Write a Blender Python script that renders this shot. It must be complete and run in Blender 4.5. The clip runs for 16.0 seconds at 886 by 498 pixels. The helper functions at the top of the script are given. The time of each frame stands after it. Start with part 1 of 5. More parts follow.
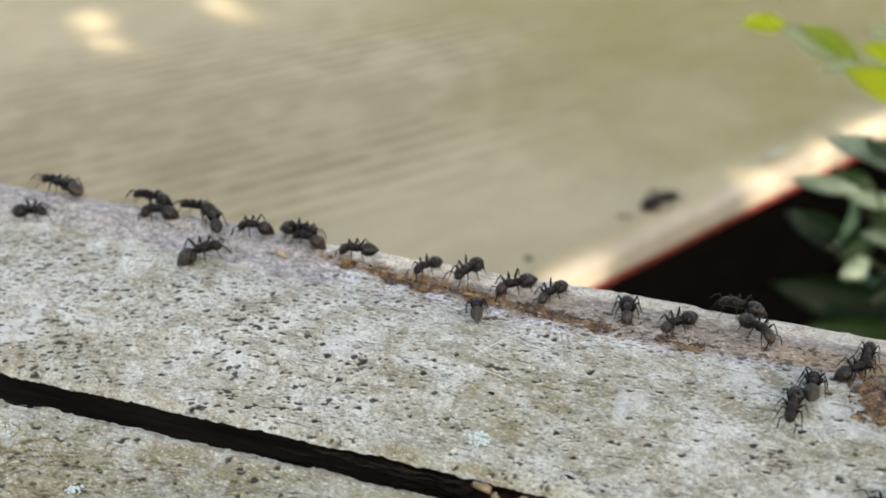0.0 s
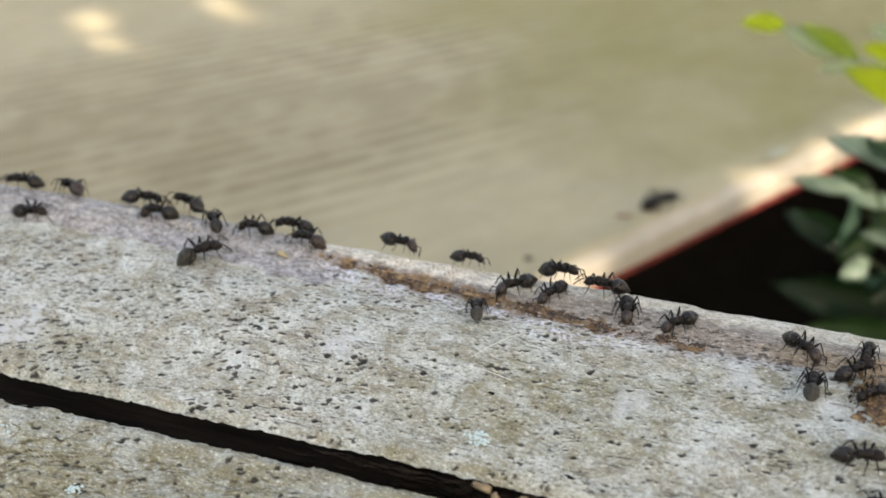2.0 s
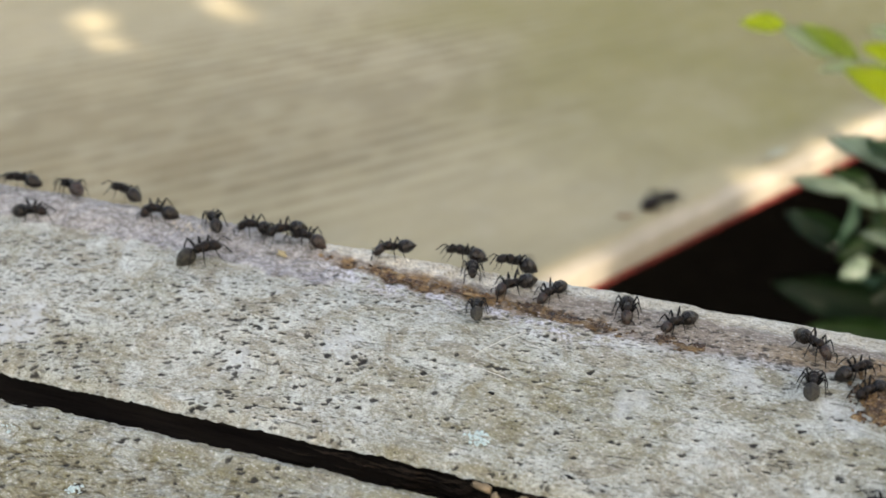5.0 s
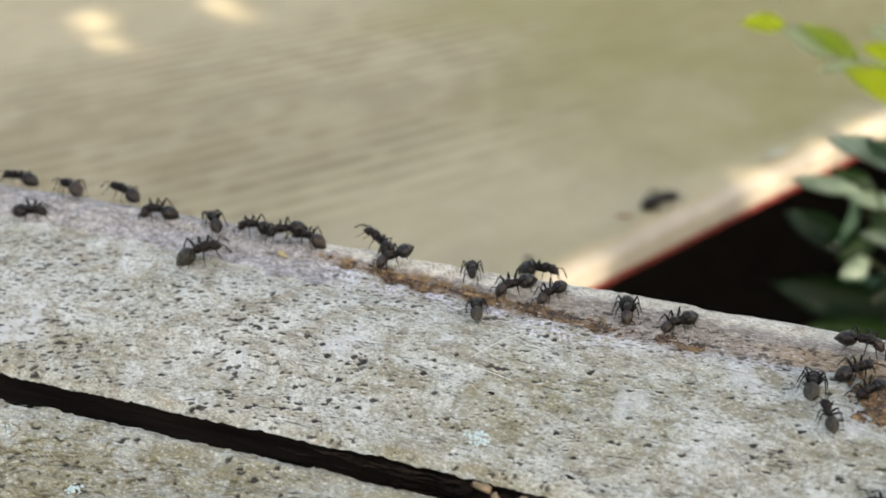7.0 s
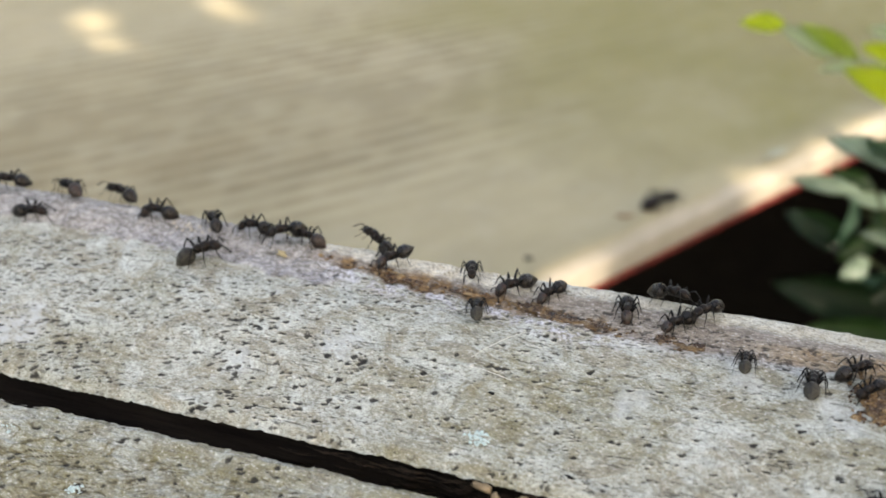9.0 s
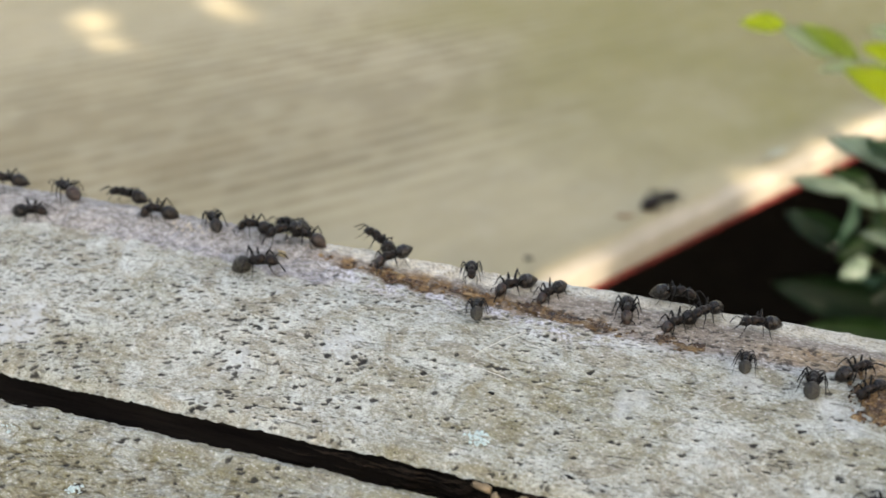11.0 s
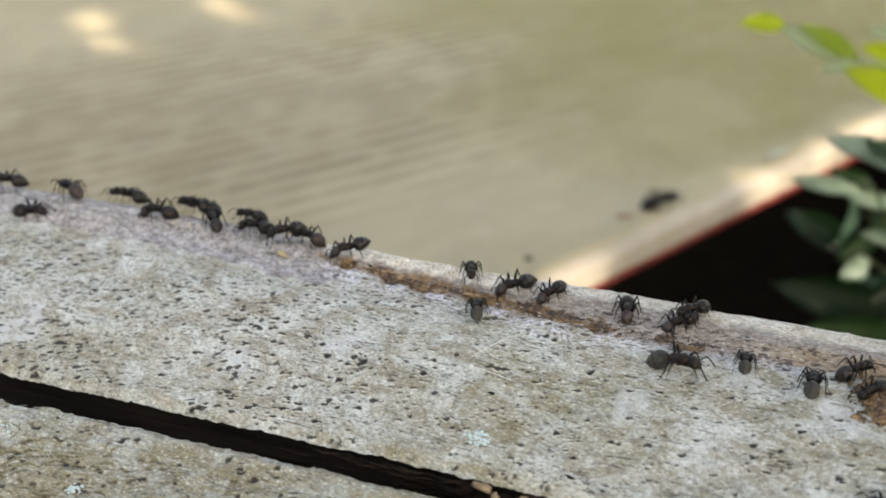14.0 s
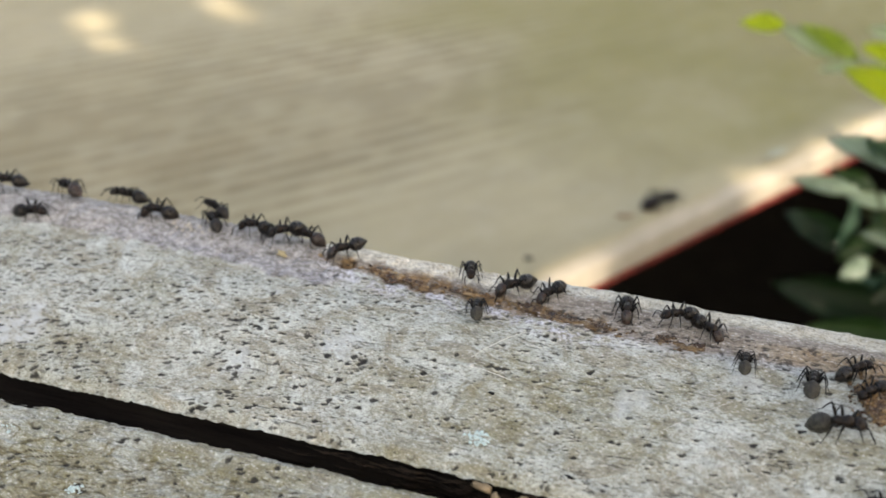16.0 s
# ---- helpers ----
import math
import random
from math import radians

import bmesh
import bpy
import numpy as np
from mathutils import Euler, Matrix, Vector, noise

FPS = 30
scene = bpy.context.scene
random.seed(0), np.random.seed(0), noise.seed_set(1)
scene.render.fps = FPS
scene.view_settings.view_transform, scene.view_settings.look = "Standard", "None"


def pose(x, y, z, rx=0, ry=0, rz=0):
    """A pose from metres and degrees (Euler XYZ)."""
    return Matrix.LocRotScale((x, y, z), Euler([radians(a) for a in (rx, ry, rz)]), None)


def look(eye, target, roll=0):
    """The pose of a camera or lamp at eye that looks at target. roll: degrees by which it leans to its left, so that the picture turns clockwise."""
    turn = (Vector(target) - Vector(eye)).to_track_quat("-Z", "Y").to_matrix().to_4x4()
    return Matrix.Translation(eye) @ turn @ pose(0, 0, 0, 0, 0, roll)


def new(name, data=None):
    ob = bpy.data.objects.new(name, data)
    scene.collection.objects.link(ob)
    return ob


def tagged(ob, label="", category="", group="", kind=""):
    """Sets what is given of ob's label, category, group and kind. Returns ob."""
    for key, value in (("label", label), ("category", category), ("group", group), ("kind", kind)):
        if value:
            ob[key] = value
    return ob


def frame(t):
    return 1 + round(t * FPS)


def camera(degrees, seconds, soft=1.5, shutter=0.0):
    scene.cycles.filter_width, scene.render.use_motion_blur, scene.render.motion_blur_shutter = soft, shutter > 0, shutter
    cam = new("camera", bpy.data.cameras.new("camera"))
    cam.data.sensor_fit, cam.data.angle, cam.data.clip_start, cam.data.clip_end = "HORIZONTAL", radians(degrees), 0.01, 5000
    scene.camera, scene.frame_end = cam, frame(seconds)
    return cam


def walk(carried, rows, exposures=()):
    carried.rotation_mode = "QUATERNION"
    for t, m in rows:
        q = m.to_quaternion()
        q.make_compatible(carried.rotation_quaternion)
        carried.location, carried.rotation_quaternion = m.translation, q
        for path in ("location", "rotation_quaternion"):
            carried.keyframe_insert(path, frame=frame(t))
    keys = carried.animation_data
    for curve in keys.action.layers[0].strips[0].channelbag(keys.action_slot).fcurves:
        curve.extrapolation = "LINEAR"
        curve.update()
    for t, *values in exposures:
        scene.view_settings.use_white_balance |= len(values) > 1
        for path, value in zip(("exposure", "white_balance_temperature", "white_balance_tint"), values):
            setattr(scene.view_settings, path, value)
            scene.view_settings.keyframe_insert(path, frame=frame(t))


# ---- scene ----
cam = camera(45, 16.0, soft=1.7, shutter=0.3)
cam.data.dof.use_dof = True
cam.data.dof.focus_distance = 0.178
cam.data.dof.aperture_fstop = 14.0
EYE = (0.0, 0.0, 0.60)
AIM = (EYE[0] - 0.26796, EYE[1] + 0.81983, EYE[2] - 0.50603)
walk(cam, [(0.0, look(EYE, AIM)), (16.0, look(EYE, AIM))], exposures=[(t, 2.11 + e, 9000, 12) for t, e in ((0.0, 0.02), (1.0, 0.0), (2.0, -0.03), (3.0, -0.07), (3.6, -0.11), (4.2, -0.11), (6.3, 0.0), (9.2, 0.01), (12.5, 0.01), (13.5, -0.055), (14.5, -0.075), (16.0, -0.10))])

# ---- light ----
SUN_UP, SUN_TURN = 52.0, -35.0
world = bpy.data.worlds.new("sky")
scene.world = world
world.use_nodes = True
wn = world.node_tree.nodes
sky = wn.new("ShaderNodeTexSky")
sky.sky_type = "NISHITA"
sky.sun_disc = False
sky.sun_elevation = radians(SUN_UP)
sky.sun_rotation = radians(90 - SUN_TURN)
sky.air_density, sky.dust_density, sky.ozone_density = 1.0, 3.0, 0.6
world.node_tree.links.new(sky.outputs["Color"], wn["Background"].inputs["Color"])
wn["Background"].inputs["Strength"].default_value = 0.12
sun = new("sun", bpy.data.lights.new("sun", "SUN"))
sun.data.energy, sun.data.angle, sun.data.color = 1.7, radians(0.5), (0.97, 0.94, 0.98)
su, st = radians(SUN_UP), radians(SUN_TURN)
sun.matrix_world = look((math.cos(st) * math.cos(su), math.sin(st) * math.cos(su), math.sin(su)), (0, 0, 0))

# ---- materials ----
def material(name):
    m = bpy.data.materials.new(name)
    m.use_nodes = True
    nt = m.node_tree
    return m, nt, nt.nodes["Principled BSDF"]


def link(nt, a, b):
    nt.links.new(a, b)


def coords(nt, scale=(1, 1, 1)):
    tc, mp = nt.nodes.new("ShaderNodeTexCoord"), nt.nodes.new("ShaderNodeMapping")
    mp.inputs["Scale"].default_value = scale
    link(nt, tc.outputs["Object"], mp.inputs["Vector"])
    return mp.outputs["Vector"]


def noise_node(nt, vec, scale, detail=4.0, rough=0.6, warp=0.0):
    n = nt.nodes.new("ShaderNodeTexNoise")
    n.inputs["Scale"].default_value, n.inputs["Detail"].default_value = scale, detail
    n.inputs["Roughness"].default_value, n.inputs["Distortion"].default_value = rough, warp
    link(nt, vec, n.inputs["Vector"])
    return n.outputs["Fac"]


def ramp(nt, fac, stops):
    r = nt.nodes.new("ShaderNodeValToRGB")
    while len(r.color_ramp.elements) < len(stops):
        r.color_ramp.elements.new(0.5)
    for e, (p, c) in zip(r.color_ramp.elements, stops):
        e.position, e.color = p, (c[0], c[1], c[2], 1) if isinstance(c, tuple) else (c, c, c, 1)
    link(nt, fac, r.inputs["Fac"])
    return r.outputs["Color"]


def mix(nt, fac, a, b, mode="MIX"):
    n = nt.nodes.new("ShaderNodeMix")
    n.data_type, n.blend_type = "RGBA", mode
    for sock, v in ((n.inputs[0], fac), (n.inputs[6], a), (n.inputs[7], b)):
        if isinstance(v, (int, float)):
            sock.default_value = v
        elif isinstance(v, tuple):
            sock.default_value = (v[0], v[1], v[2], 1)
        else:
            link(nt, v, sock)
    return n.outputs[2]


def calc(nt, op, a, b=0.0):
    n = nt.nodes.new("ShaderNodeMath")
    n.operation = op
    n.use_clamp = True
    for sock, v in zip(n.inputs, (a, b)):
        if isinstance(v, (int, float)):
            sock.default_value = v
        else:
            link(nt, v, sock)
    return n.outputs[0]


def mark(nt, name):
    a = nt.nodes.new("ShaderNodeAttribute")
    a.attribute_name = name
    return a.outputs["Fac"]


def bump(nt, bsdf, height, dist, strength=1.0):
    b = nt.nodes.new("ShaderNodeBump")
    b.inputs["Distance"].default_value, b.inputs["Strength"].default_value = dist, strength
    link(nt, height, b.inputs["Height"])
    link(nt, b.outputs["Normal"], bsdf.inputs["Normal"])


def weathered_wood(name, tint=1.0, algae_share=0.0):
    """Grey sun-bleached timber with lichen film, algae, damp sap staining and dark pores."""
    m, nt, b = material(name)
    grain = noise_node(nt, coords(nt, (1, 3.6, 3.6)), 190, 6, 0.7)
    streak = noise_node(nt, coords(nt, (1, 2.2, 2.2)), 620, 4, 0.7)
    fine = noise_node(nt, coords(nt, (1, 1.6, 1.6)), 1350, 4, 0.7)
    speck = noise_node(nt, coords(nt, (1, 1.6, 1.6)), 560, 4, 0.68)
    broad = noise_node(nt, coords(nt, (1, 1.2, 1.2)), 42, 5, 0.65, 0.6)
    patch = noise_node(nt, coords(nt, (1, 1.4, 1.4)), 120, 8, 0.75, 0.7)
    wood = ramp(nt, grain, [(0.25, (0.30 * tint, 0.275 * tint, 0.205 * tint)), (0.5, (0.435 * tint, 0.415 * tint, 0.33 * tint)), (0.75, (0.55 * tint, 0.535 * tint, 0.455 * tint))])
    film = ramp(nt, patch, [(0.42, 0.0), (0.57, 1.0)])
    col = mix(nt, calc(nt, "MULTIPLY", film, 0.85), wood, (0.735 * tint, 0.80 * tint, 0.76 * tint))
    green = calc(nt, "ADD", ramp(nt, broad, [(0.49 - algae_share, 0.0), (0.74 - algae_share, 1.0)]), calc(nt, "MULTIPLY", mark(nt, "algae"), ramp(nt, patch, [(0.35, 1.0), (0.62, 0.2)])))
    col = mix(nt, calc(nt, "MULTIPLY", green, calc(nt, "MULTIPLY", ramp(nt, speck, [(0.35, 0.35), (0.6, 1.0)]), 0.9)), col, (0.265, 0.246, 0.142))
    crust = calc(nt, "MULTIPLY", mark(nt, "crust"), ramp(nt, fine, [(0.3, 0.55), (0.6, 1.0)]))
    col = mix(nt, crust, col, mix(nt, ramp(nt, speck, [(0.35, 0.0), (0.65, 1.0)]), (0.205, 0.190, 0.188), (0.60, 0.575, 0.572)))
    col = mix(nt, calc(nt, "MULTIPLY", mark(nt, "lilac"), 0.55), col, mix(nt, ramp(nt, speck, [(0.35, 0.0), (0.65, 1.0)]), (0.20, 0.20, 0.225), (0.52, 0.52, 0.56)))
    chalk = calc(nt, "MULTIPLY", mark(nt, "chalk"), ramp(nt, speck, [(0.45, 0.05), (0.51, 1.0)]))
    bare = mark(nt, "bare")
    col = mix(nt, bare, col, mix(nt, ramp(nt, grain, [(0.35, 0.0), (0.65, 1.0)]), (0.20, 0.160, 0.135), (0.46, 0.40, 0.34)))
    col = mix(nt, mark(nt, "tan"), col, mix(nt, ramp(nt, speck, [(0.36, 0.0), (0.6, 1.0)]), (0.30, 0.205, 0.115), (0.60, 0.46, 0.29)))
    col = mix(nt, mark(nt, "cream"), col, mix(nt, ramp(nt, speck, [(0.35, 0.0), (0.62, 1.0)]), (0.70, 0.63, 0.49), (0.91, 0.865, 0.75)))
    col = mix(nt, ramp(nt, streak, [(0.30, 0.5), (0.44, 0.0)]), col, (0.20, 0.175, 0.125))
    col = mix(nt, ramp(nt, fine, [(0.37, 0.6), (0.48, 0.0)]), col, (0.16, 0.145, 0.11))
    col = mix(nt, ramp(nt, speck, [(0.32, 0.7), (0.41, 0.0)]), col, (0.12, 0.105, 0.07))
    col = mix(nt, ramp(nt, fine, [(0.56, 0.0), (0.70, 0.8)]), col, (0.86, 0.86, 0.83))
    micro = noise_node(nt, coords(nt, (1, 1.5, 1.5)), 3300, 3, 0.7)
    col = mix(nt, 1.0, col, ramp(nt, micro, [(0.34, 0.55), (0.48, 1.0)]), "MULTIPLY")
    clump = noise_node(nt, coords(nt, (1, 2.2, 2.2)), 330, 5, 0.7)
    col = mix(nt, 1.0, col, ramp(nt, clump, [(0.36, 0.68), (0.50, 1.0)]), "MULTIPLY")
    col = mix(nt, chalk, col, ramp(nt, fine, [(0.41, (0.20, 0.195, 0.205)), (0.47, (0.47, 0.48, 0.52)), (0.63, (0.78, 0.79, 0.84))]))
    col = mix(nt, calc(nt, "MULTIPLY", mark(nt, "bloom"), ramp(nt, speck, [(0.36, 0.2), (0.56, 0.8)])), col, (0.62, 0.67, 0.69))
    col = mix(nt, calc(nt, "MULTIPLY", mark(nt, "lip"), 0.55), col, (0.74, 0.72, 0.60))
    sap = mark(nt, "sap")
    col = mix(nt, sap, col, mix(nt, ramp(nt, speck, [(0.38, 0.0), (0.6, 1.0)]), (0.085, 0.045, 0.02), (0.33, 0.20, 0.085)))
    col = mix(nt, mark(nt, "rust"), col, mix(nt, ramp(nt, fine, [(0.4, 0.0), (0.6, 1.0)]), (0.075, 0.055, 0.022), (0.20, 0.17, 0.07)))
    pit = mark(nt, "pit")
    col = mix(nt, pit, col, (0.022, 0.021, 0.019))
    link(nt, col, b.inputs["Base Color"])
    rough = calc(nt, "SUBTRACT", 0.82, calc(nt, "MULTIPLY", sap, 0.5))
    link(nt, rough, b.inputs["Roughness"])
    b.inputs["Specular IOR Level"].default_value = 0.35
    h = mix(nt, 0.45, mix(nt, 0.5, grain, streak), mix(nt, 0.5, speck, fine))
    bump(nt, b, h, 0.0005, 0.9)
    return m


def panel_wood():
    m, nt, b = material("panel_wood")
    tc, rot = nt.nodes.new("ShaderNodeTexCoord"), nt.nodes.new("ShaderNodeVectorRotate")
    rot.rotation_type = "Z_AXIS"
    rot.inputs["Angle"].default_value = -math.atan2(0.848, 0.529)
    link(nt, tc.outputs["Object"], rot.inputs["Vector"])

    def along(scale):
        mp = nt.nodes.new("ShaderNodeMapping")
        mp.inputs["Scale"].default_value = scale
        link(nt, rot.outputs["Vector"], mp.inputs["Vector"])
        return mp.outputs["Vector"]

    grain = noise_node(nt, along((1, 7, 7)), 14, 4, 0.6, 0.6)
    broad = noise_node(nt, along((1, 1.3, 1.3)), 9, 4, 0.6, 0.5)
    blot = noise_node(nt, along((1, 1.3, 1.3)), 45, 5, 0.65)
    col = ramp(nt, grain, [(0.25, (0.40, 0.348, 0.217)), (0.5, (0.42, 0.368, 0.233)), (0.75, (0.44, 0.390, 0.252))])
    col = mix(nt, calc(nt, "MULTIPLY", ramp(nt, broad, [(0.38, 0.0), (0.62, 1.0)]), 0.28), col, (0.31, 0.275, 0.155))
    col = mix(nt, calc(nt, "MULTIPLY", ramp(nt, blot, [(0.48, 0.0), (0.7, 1.0)]), 0.2), col, (0.48, 0.455, 0.365))
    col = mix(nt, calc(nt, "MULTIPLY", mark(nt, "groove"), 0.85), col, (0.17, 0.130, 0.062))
    col = mix(nt, calc(nt, "MULTIPLY", mark(nt, "stain"), ramp(nt, blot, [(0.3, 0.95), (0.7, 0.65)])), col, (0.225, 0.200, 0.060))
    col = mix(nt, calc(nt, "MULTIPLY", mark(nt, "damp"), ramp(nt, blot, [(0.36, 1.0), (0.64, 0.25)])), col, (0.245, 0.19, 0.10))
    col = mix(nt, calc(nt, "MULTIPLY", mark(nt, "rim"), 0.9), col, mix(nt, ramp(nt, blot, [(0.35, 0.0), (0.65, 1.0)]), (0.41, 0.37, 0.29), (0.53, 0.49, 0.40)))
    mottle = noise_node(nt, along((1, 1.4, 1.4)), 24, 5, 0.65, 0.8)
    col = mix(nt, 1.0, col, ramp(nt, mottle, [(0.34, 0.92), (0.62, 1.04)]), "MULTIPLY")
    link(nt, col, b.inputs["Base Color"])
    b.inputs["Roughness"].default_value = 0.75
    bump(nt, b, grain, 0.0008, 0.2)
    return m


def simple(name, dark, light, scale, rough, spec=0.5, stretch=(1, 1, 1), lift=0.0):
    m, nt, b = material(name)
    n = noise_node(nt, coords(nt, stretch), scale, 5, 0.65)
    link(nt, ramp(nt, n, [(0.35, dark), (0.65, light)]), b.inputs["Base Color"])
    b.inputs["Roughness"].default_value = rough
    b.inputs["Specular IOR Level"].default_value = spec
    if lift:
        bump(nt, b, n, lift, 0.7)
    return m


def leaf_material(name, dark, light):
    m = simple(name, dark, light, 60, 0.34, 0.6)
    b = m.node_tree.nodes["Principled BSDF"]
    b.inputs["Coat Weight"].default_value, b.inputs["Coat Roughness"].default_value = 0.2, 0.3
    nt = m.node_tree
    t = nt.nodes.new("ShaderNodeBsdfTranslucent")
    t.inputs["Color"].default_value = (light[0] * 1.5, light[1] * 1.3, light[2], 1)
    mx = nt.nodes.new("ShaderNodeMixShader")
    mx.inputs[0].default_value = 0.3
    link(nt, b.outputs[0], mx.inputs[1])
    link(nt, t.outputs[0], mx.inputs[2])
    link(nt, mx.outputs[0], nt.nodes["Material Output"].inputs["Surface"])
    return m


WOOD = weathered_wood("weathered_wood", 0.89)
WOOD_FRONT = weathered_wood("weathered_wood_front", 0.80, 0.08)
PANEL = panel_wood()
FRESH = simple("pale_cut_wood", (0.45, 0.38, 0.27), (0.66, 0.58, 0.44), 120, 0.75, 0.3, (1, 1, 4), 0.0004)
RED = simple("red_oxide_paint", (0.13, 0.018, 0.015), (0.30, 0.05, 0.036), 90, 0.6, 0.4)
# Near-black soil and timber: the hollow's shade is put into their colour.
SOIL = simple("shade_dark_soil", (0.006, 0.0055, 0.005), (0.014, 0.012, 0.010), 30, 1.0, 0.0, (1, 1, 1), 0.01)
SHADE_WOOD = simple("shade_dark_timber", (0.012, 0.010, 0.009), (0.026, 0.021, 0.017), 40, 0.95, 0.05, (1, 8, 8), 0.001)
# Brown split wood, darkened so its colour carries the shade of the gap.
END_WOOD = simple("gap_shade_split_timber", (0.009, 0.0075, 0.006), (0.042, 0.031, 0.023), 260, 0.9, 0.1, (1, 9, 9), 0.0006)
BARK = simple("bark", (0.06, 0.045, 0.03), (0.16, 0.125, 0.09), 25, 0.9, 0.2, (1, 1, 0.3), 0.01)
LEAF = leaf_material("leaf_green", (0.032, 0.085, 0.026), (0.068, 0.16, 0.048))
# Darker copy of the leaf green, with shade put into its colour.
LEAF_SHADED = leaf_material("leaf_shaded_green", (0.012, 0.038, 0.015), (0.024, 0.066, 0.024))
# Two paler copies whose colour holds the sheen of the sky.
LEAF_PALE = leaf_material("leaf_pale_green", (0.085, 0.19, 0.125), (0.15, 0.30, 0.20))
LEAF_SHEEN = leaf_material("leaf_sky_sheen_green", (0.25, 0.37, 0.28), (0.41, 0.53, 0.43))
# Young yellow-green, raised in brightness to stand in for direct sun.
LEAF_BRIGHT = leaf_material("leaf_sunlit_young_green", (0.45, 0.58, 0.03), (0.60, 0.72, 0.05))
# Mint tone lightened so the colour itself holds the light on the sprig.
LEAF_MINT = leaf_material("leaf_lit_mint_green", (0.46, 0.58, 0.40), (0.58, 0.68, 0.50))
LEAF_YOUNG = leaf_material("leaf_fresh_green", (0.30, 0.44, 0.04), (0.42, 0.56, 0.07))
STEM_PALE = simple("shoot_pale_green", (0.26, 0.34, 0.16), (0.38, 0.46, 0.24), 80, 0.6)
STEM = simple("stem_green", (0.05, 0.07, 0.02), (0.10, 0.12, 0.04), 80, 0.6)


def chitin(name, dark, light, rough, spec, scale=2600):
    """Dark insect shell, finely pitted, with a dull bloom that breaks up its gloss."""
    m, nt, b = material(name)
    n = noise_node(nt, coords(nt, (1, 1.4, 1.4)), scale, 5, 0.7)
    f = noise_node(nt, coords(nt), scale * 3.5, 3, 0.7)
    link(nt, ramp(nt, n, [(0.38, dark), (0.66, light)]), b.inputs["Base Color"])
    link(nt, ramp(nt, f, [(0.35, rough - 0.12), (0.65, rough + 0.16)]), b.inputs["Roughness"])
    b.inputs["Specular IOR Level"].default_value = spec
    bump(nt, b, mix(nt, 0.5, n, f), 0.00010, 0.9)
    return m


ANT = chitin("ant_black", (0.0012, 0.0010, 0.0009), (0.027, 0.0160, 0.0102), 0.40, 0.26, 950)
ANT_GASTER = chitin("ant_gaster_black", (0.0016, 0.0013, 0.0011), (0.022, 0.0138, 0.0090), 0.30, 0.42, 800)
ANT_BLOOM = chitin("ant_gaster_grey_bloom", (0.016, 0.0145, 0.0125), (0.062, 0.057, 0.044), 0.5, 0.34, 800)
ANT_LEG = chitin("ant_leg_dark", (0.0012, 0.0010, 0.0009), (0.007, 0.0055, 0.0045), 0.42, 0.25)
ANT_RED = chitin("ant_gaster_amber", (0.005, 0.0035, 0.003), (0.062, 0.036, 0.027), 0.34, 0.5, 900)


def crumbly(name, tones, rough, spec):
    """Grains that differ one from the next."""
    m, nt, b = material(name)
    g = nt.nodes.new("ShaderNodeNewGeometry")
    n = noise_node(nt, coords(nt), 1400, 4, 0.65)
    col = ramp(nt, g.outputs["Random Per Island"], [(k / (len(tones) - 1), c) for k, c in enumerate(tones)])
    link(nt, mix(nt, ramp(nt, n, [(0.4, 0.45), (0.6, 0.0)]), col, tuple(0.3 * v for v in tones[0])), b.inputs["Base Color"])
    b.inputs["Roughness"].default_value, b.inputs["Specular IOR Level"].default_value = rough, spec
    bump(nt, b, n, 0.0002, 0.8)
    return m


SAP = crumbly("amber_sap", [(0.03, 0.013, 0.006), (0.11, 0.054, 0.022), (0.21, 0.12, 0.045), (0.14, 0.075, 0.03), (0.42, 0.29, 0.15)], 0.33, 0.5)
FRASS = crumbly("brown_frass", [(0.045, 0.020, 0.012), (0.15, 0.075, 0.032), (0.30, 0.185, 0.085), (0.08, 0.038, 0.020), (0.52, 0.41, 0.28)], 0.36, 0.5)
CRUMB_WHITE = simple("chalky_crumb", (0.44, 0.43, 0.47), (0.66, 0.66, 0.70), 900, 0.8, 0.2)


def sap_material(name, k):
    m, nt, b = material(name)
    n = noise_node(nt, coords(nt, (1, 1.8, 1.8)), 420, 6, 0.7, 0.4)
    f = noise_node(nt, coords(nt), 2200, 4, 0.7)
    col = ramp(nt, n, [(0.36, (0.035 * k, 0.015 * k, 0.008 * k)), (0.46, (0.10 * k, 0.050 * k, 0.020 * k)), (0.55, (0.29 * k, 0.165 * k, 0.058 * k)), (0.66, (0.50 * k, 0.35 * k, 0.18 * k))])
    col = mix(nt, ramp(nt, f, [(0.32, 0.8), (0.45, 0.0)]), col, (0.04, 0.018, 0.008))
    link(nt, mix(nt, ramp(nt, f, [(0.60, 0.0), (0.70, 0.7)]), col, (0.62, 0.54, 0.44)), b.inputs["Base Color"])
    link(nt, ramp(nt, n, [(0.4, 0.18), (0.65, 0.5)]), b.inputs["Roughness"])
    bump(nt, b, mix(nt, 0.5, n, f), 0.0003, 0.8)
    return m


SAP_FILM, SAP_DARK = sap_material("wet_amber_sap", 0.95), sap_material("wet_brown_sap", 0.5)
SAP_RED = sap_material("wet_red_brown_sap", 0.8)
CRUMB = simple("pale_crumb", (0.42, 0.37, 0.29), (0.66, 0.61, 0.52), 900, 0.85, 0.2)
CRUMB_YELLOW = simple("straw_crumb", (0.42, 0.33, 0.17), (0.56, 0.46, 0.27), 600, 0.7)
CRUST = simple("pink_grey_crust", (0.30, 0.28, 0.275), (0.56, 0.54, 0.535), 900, 0.8)
CHIP = simple("tan_wood_chip", (0.17, 0.12, 0.07), (0.43, 0.32, 0.20), 500, 0.8, 0.3, (1, 4, 1), 0.0003)
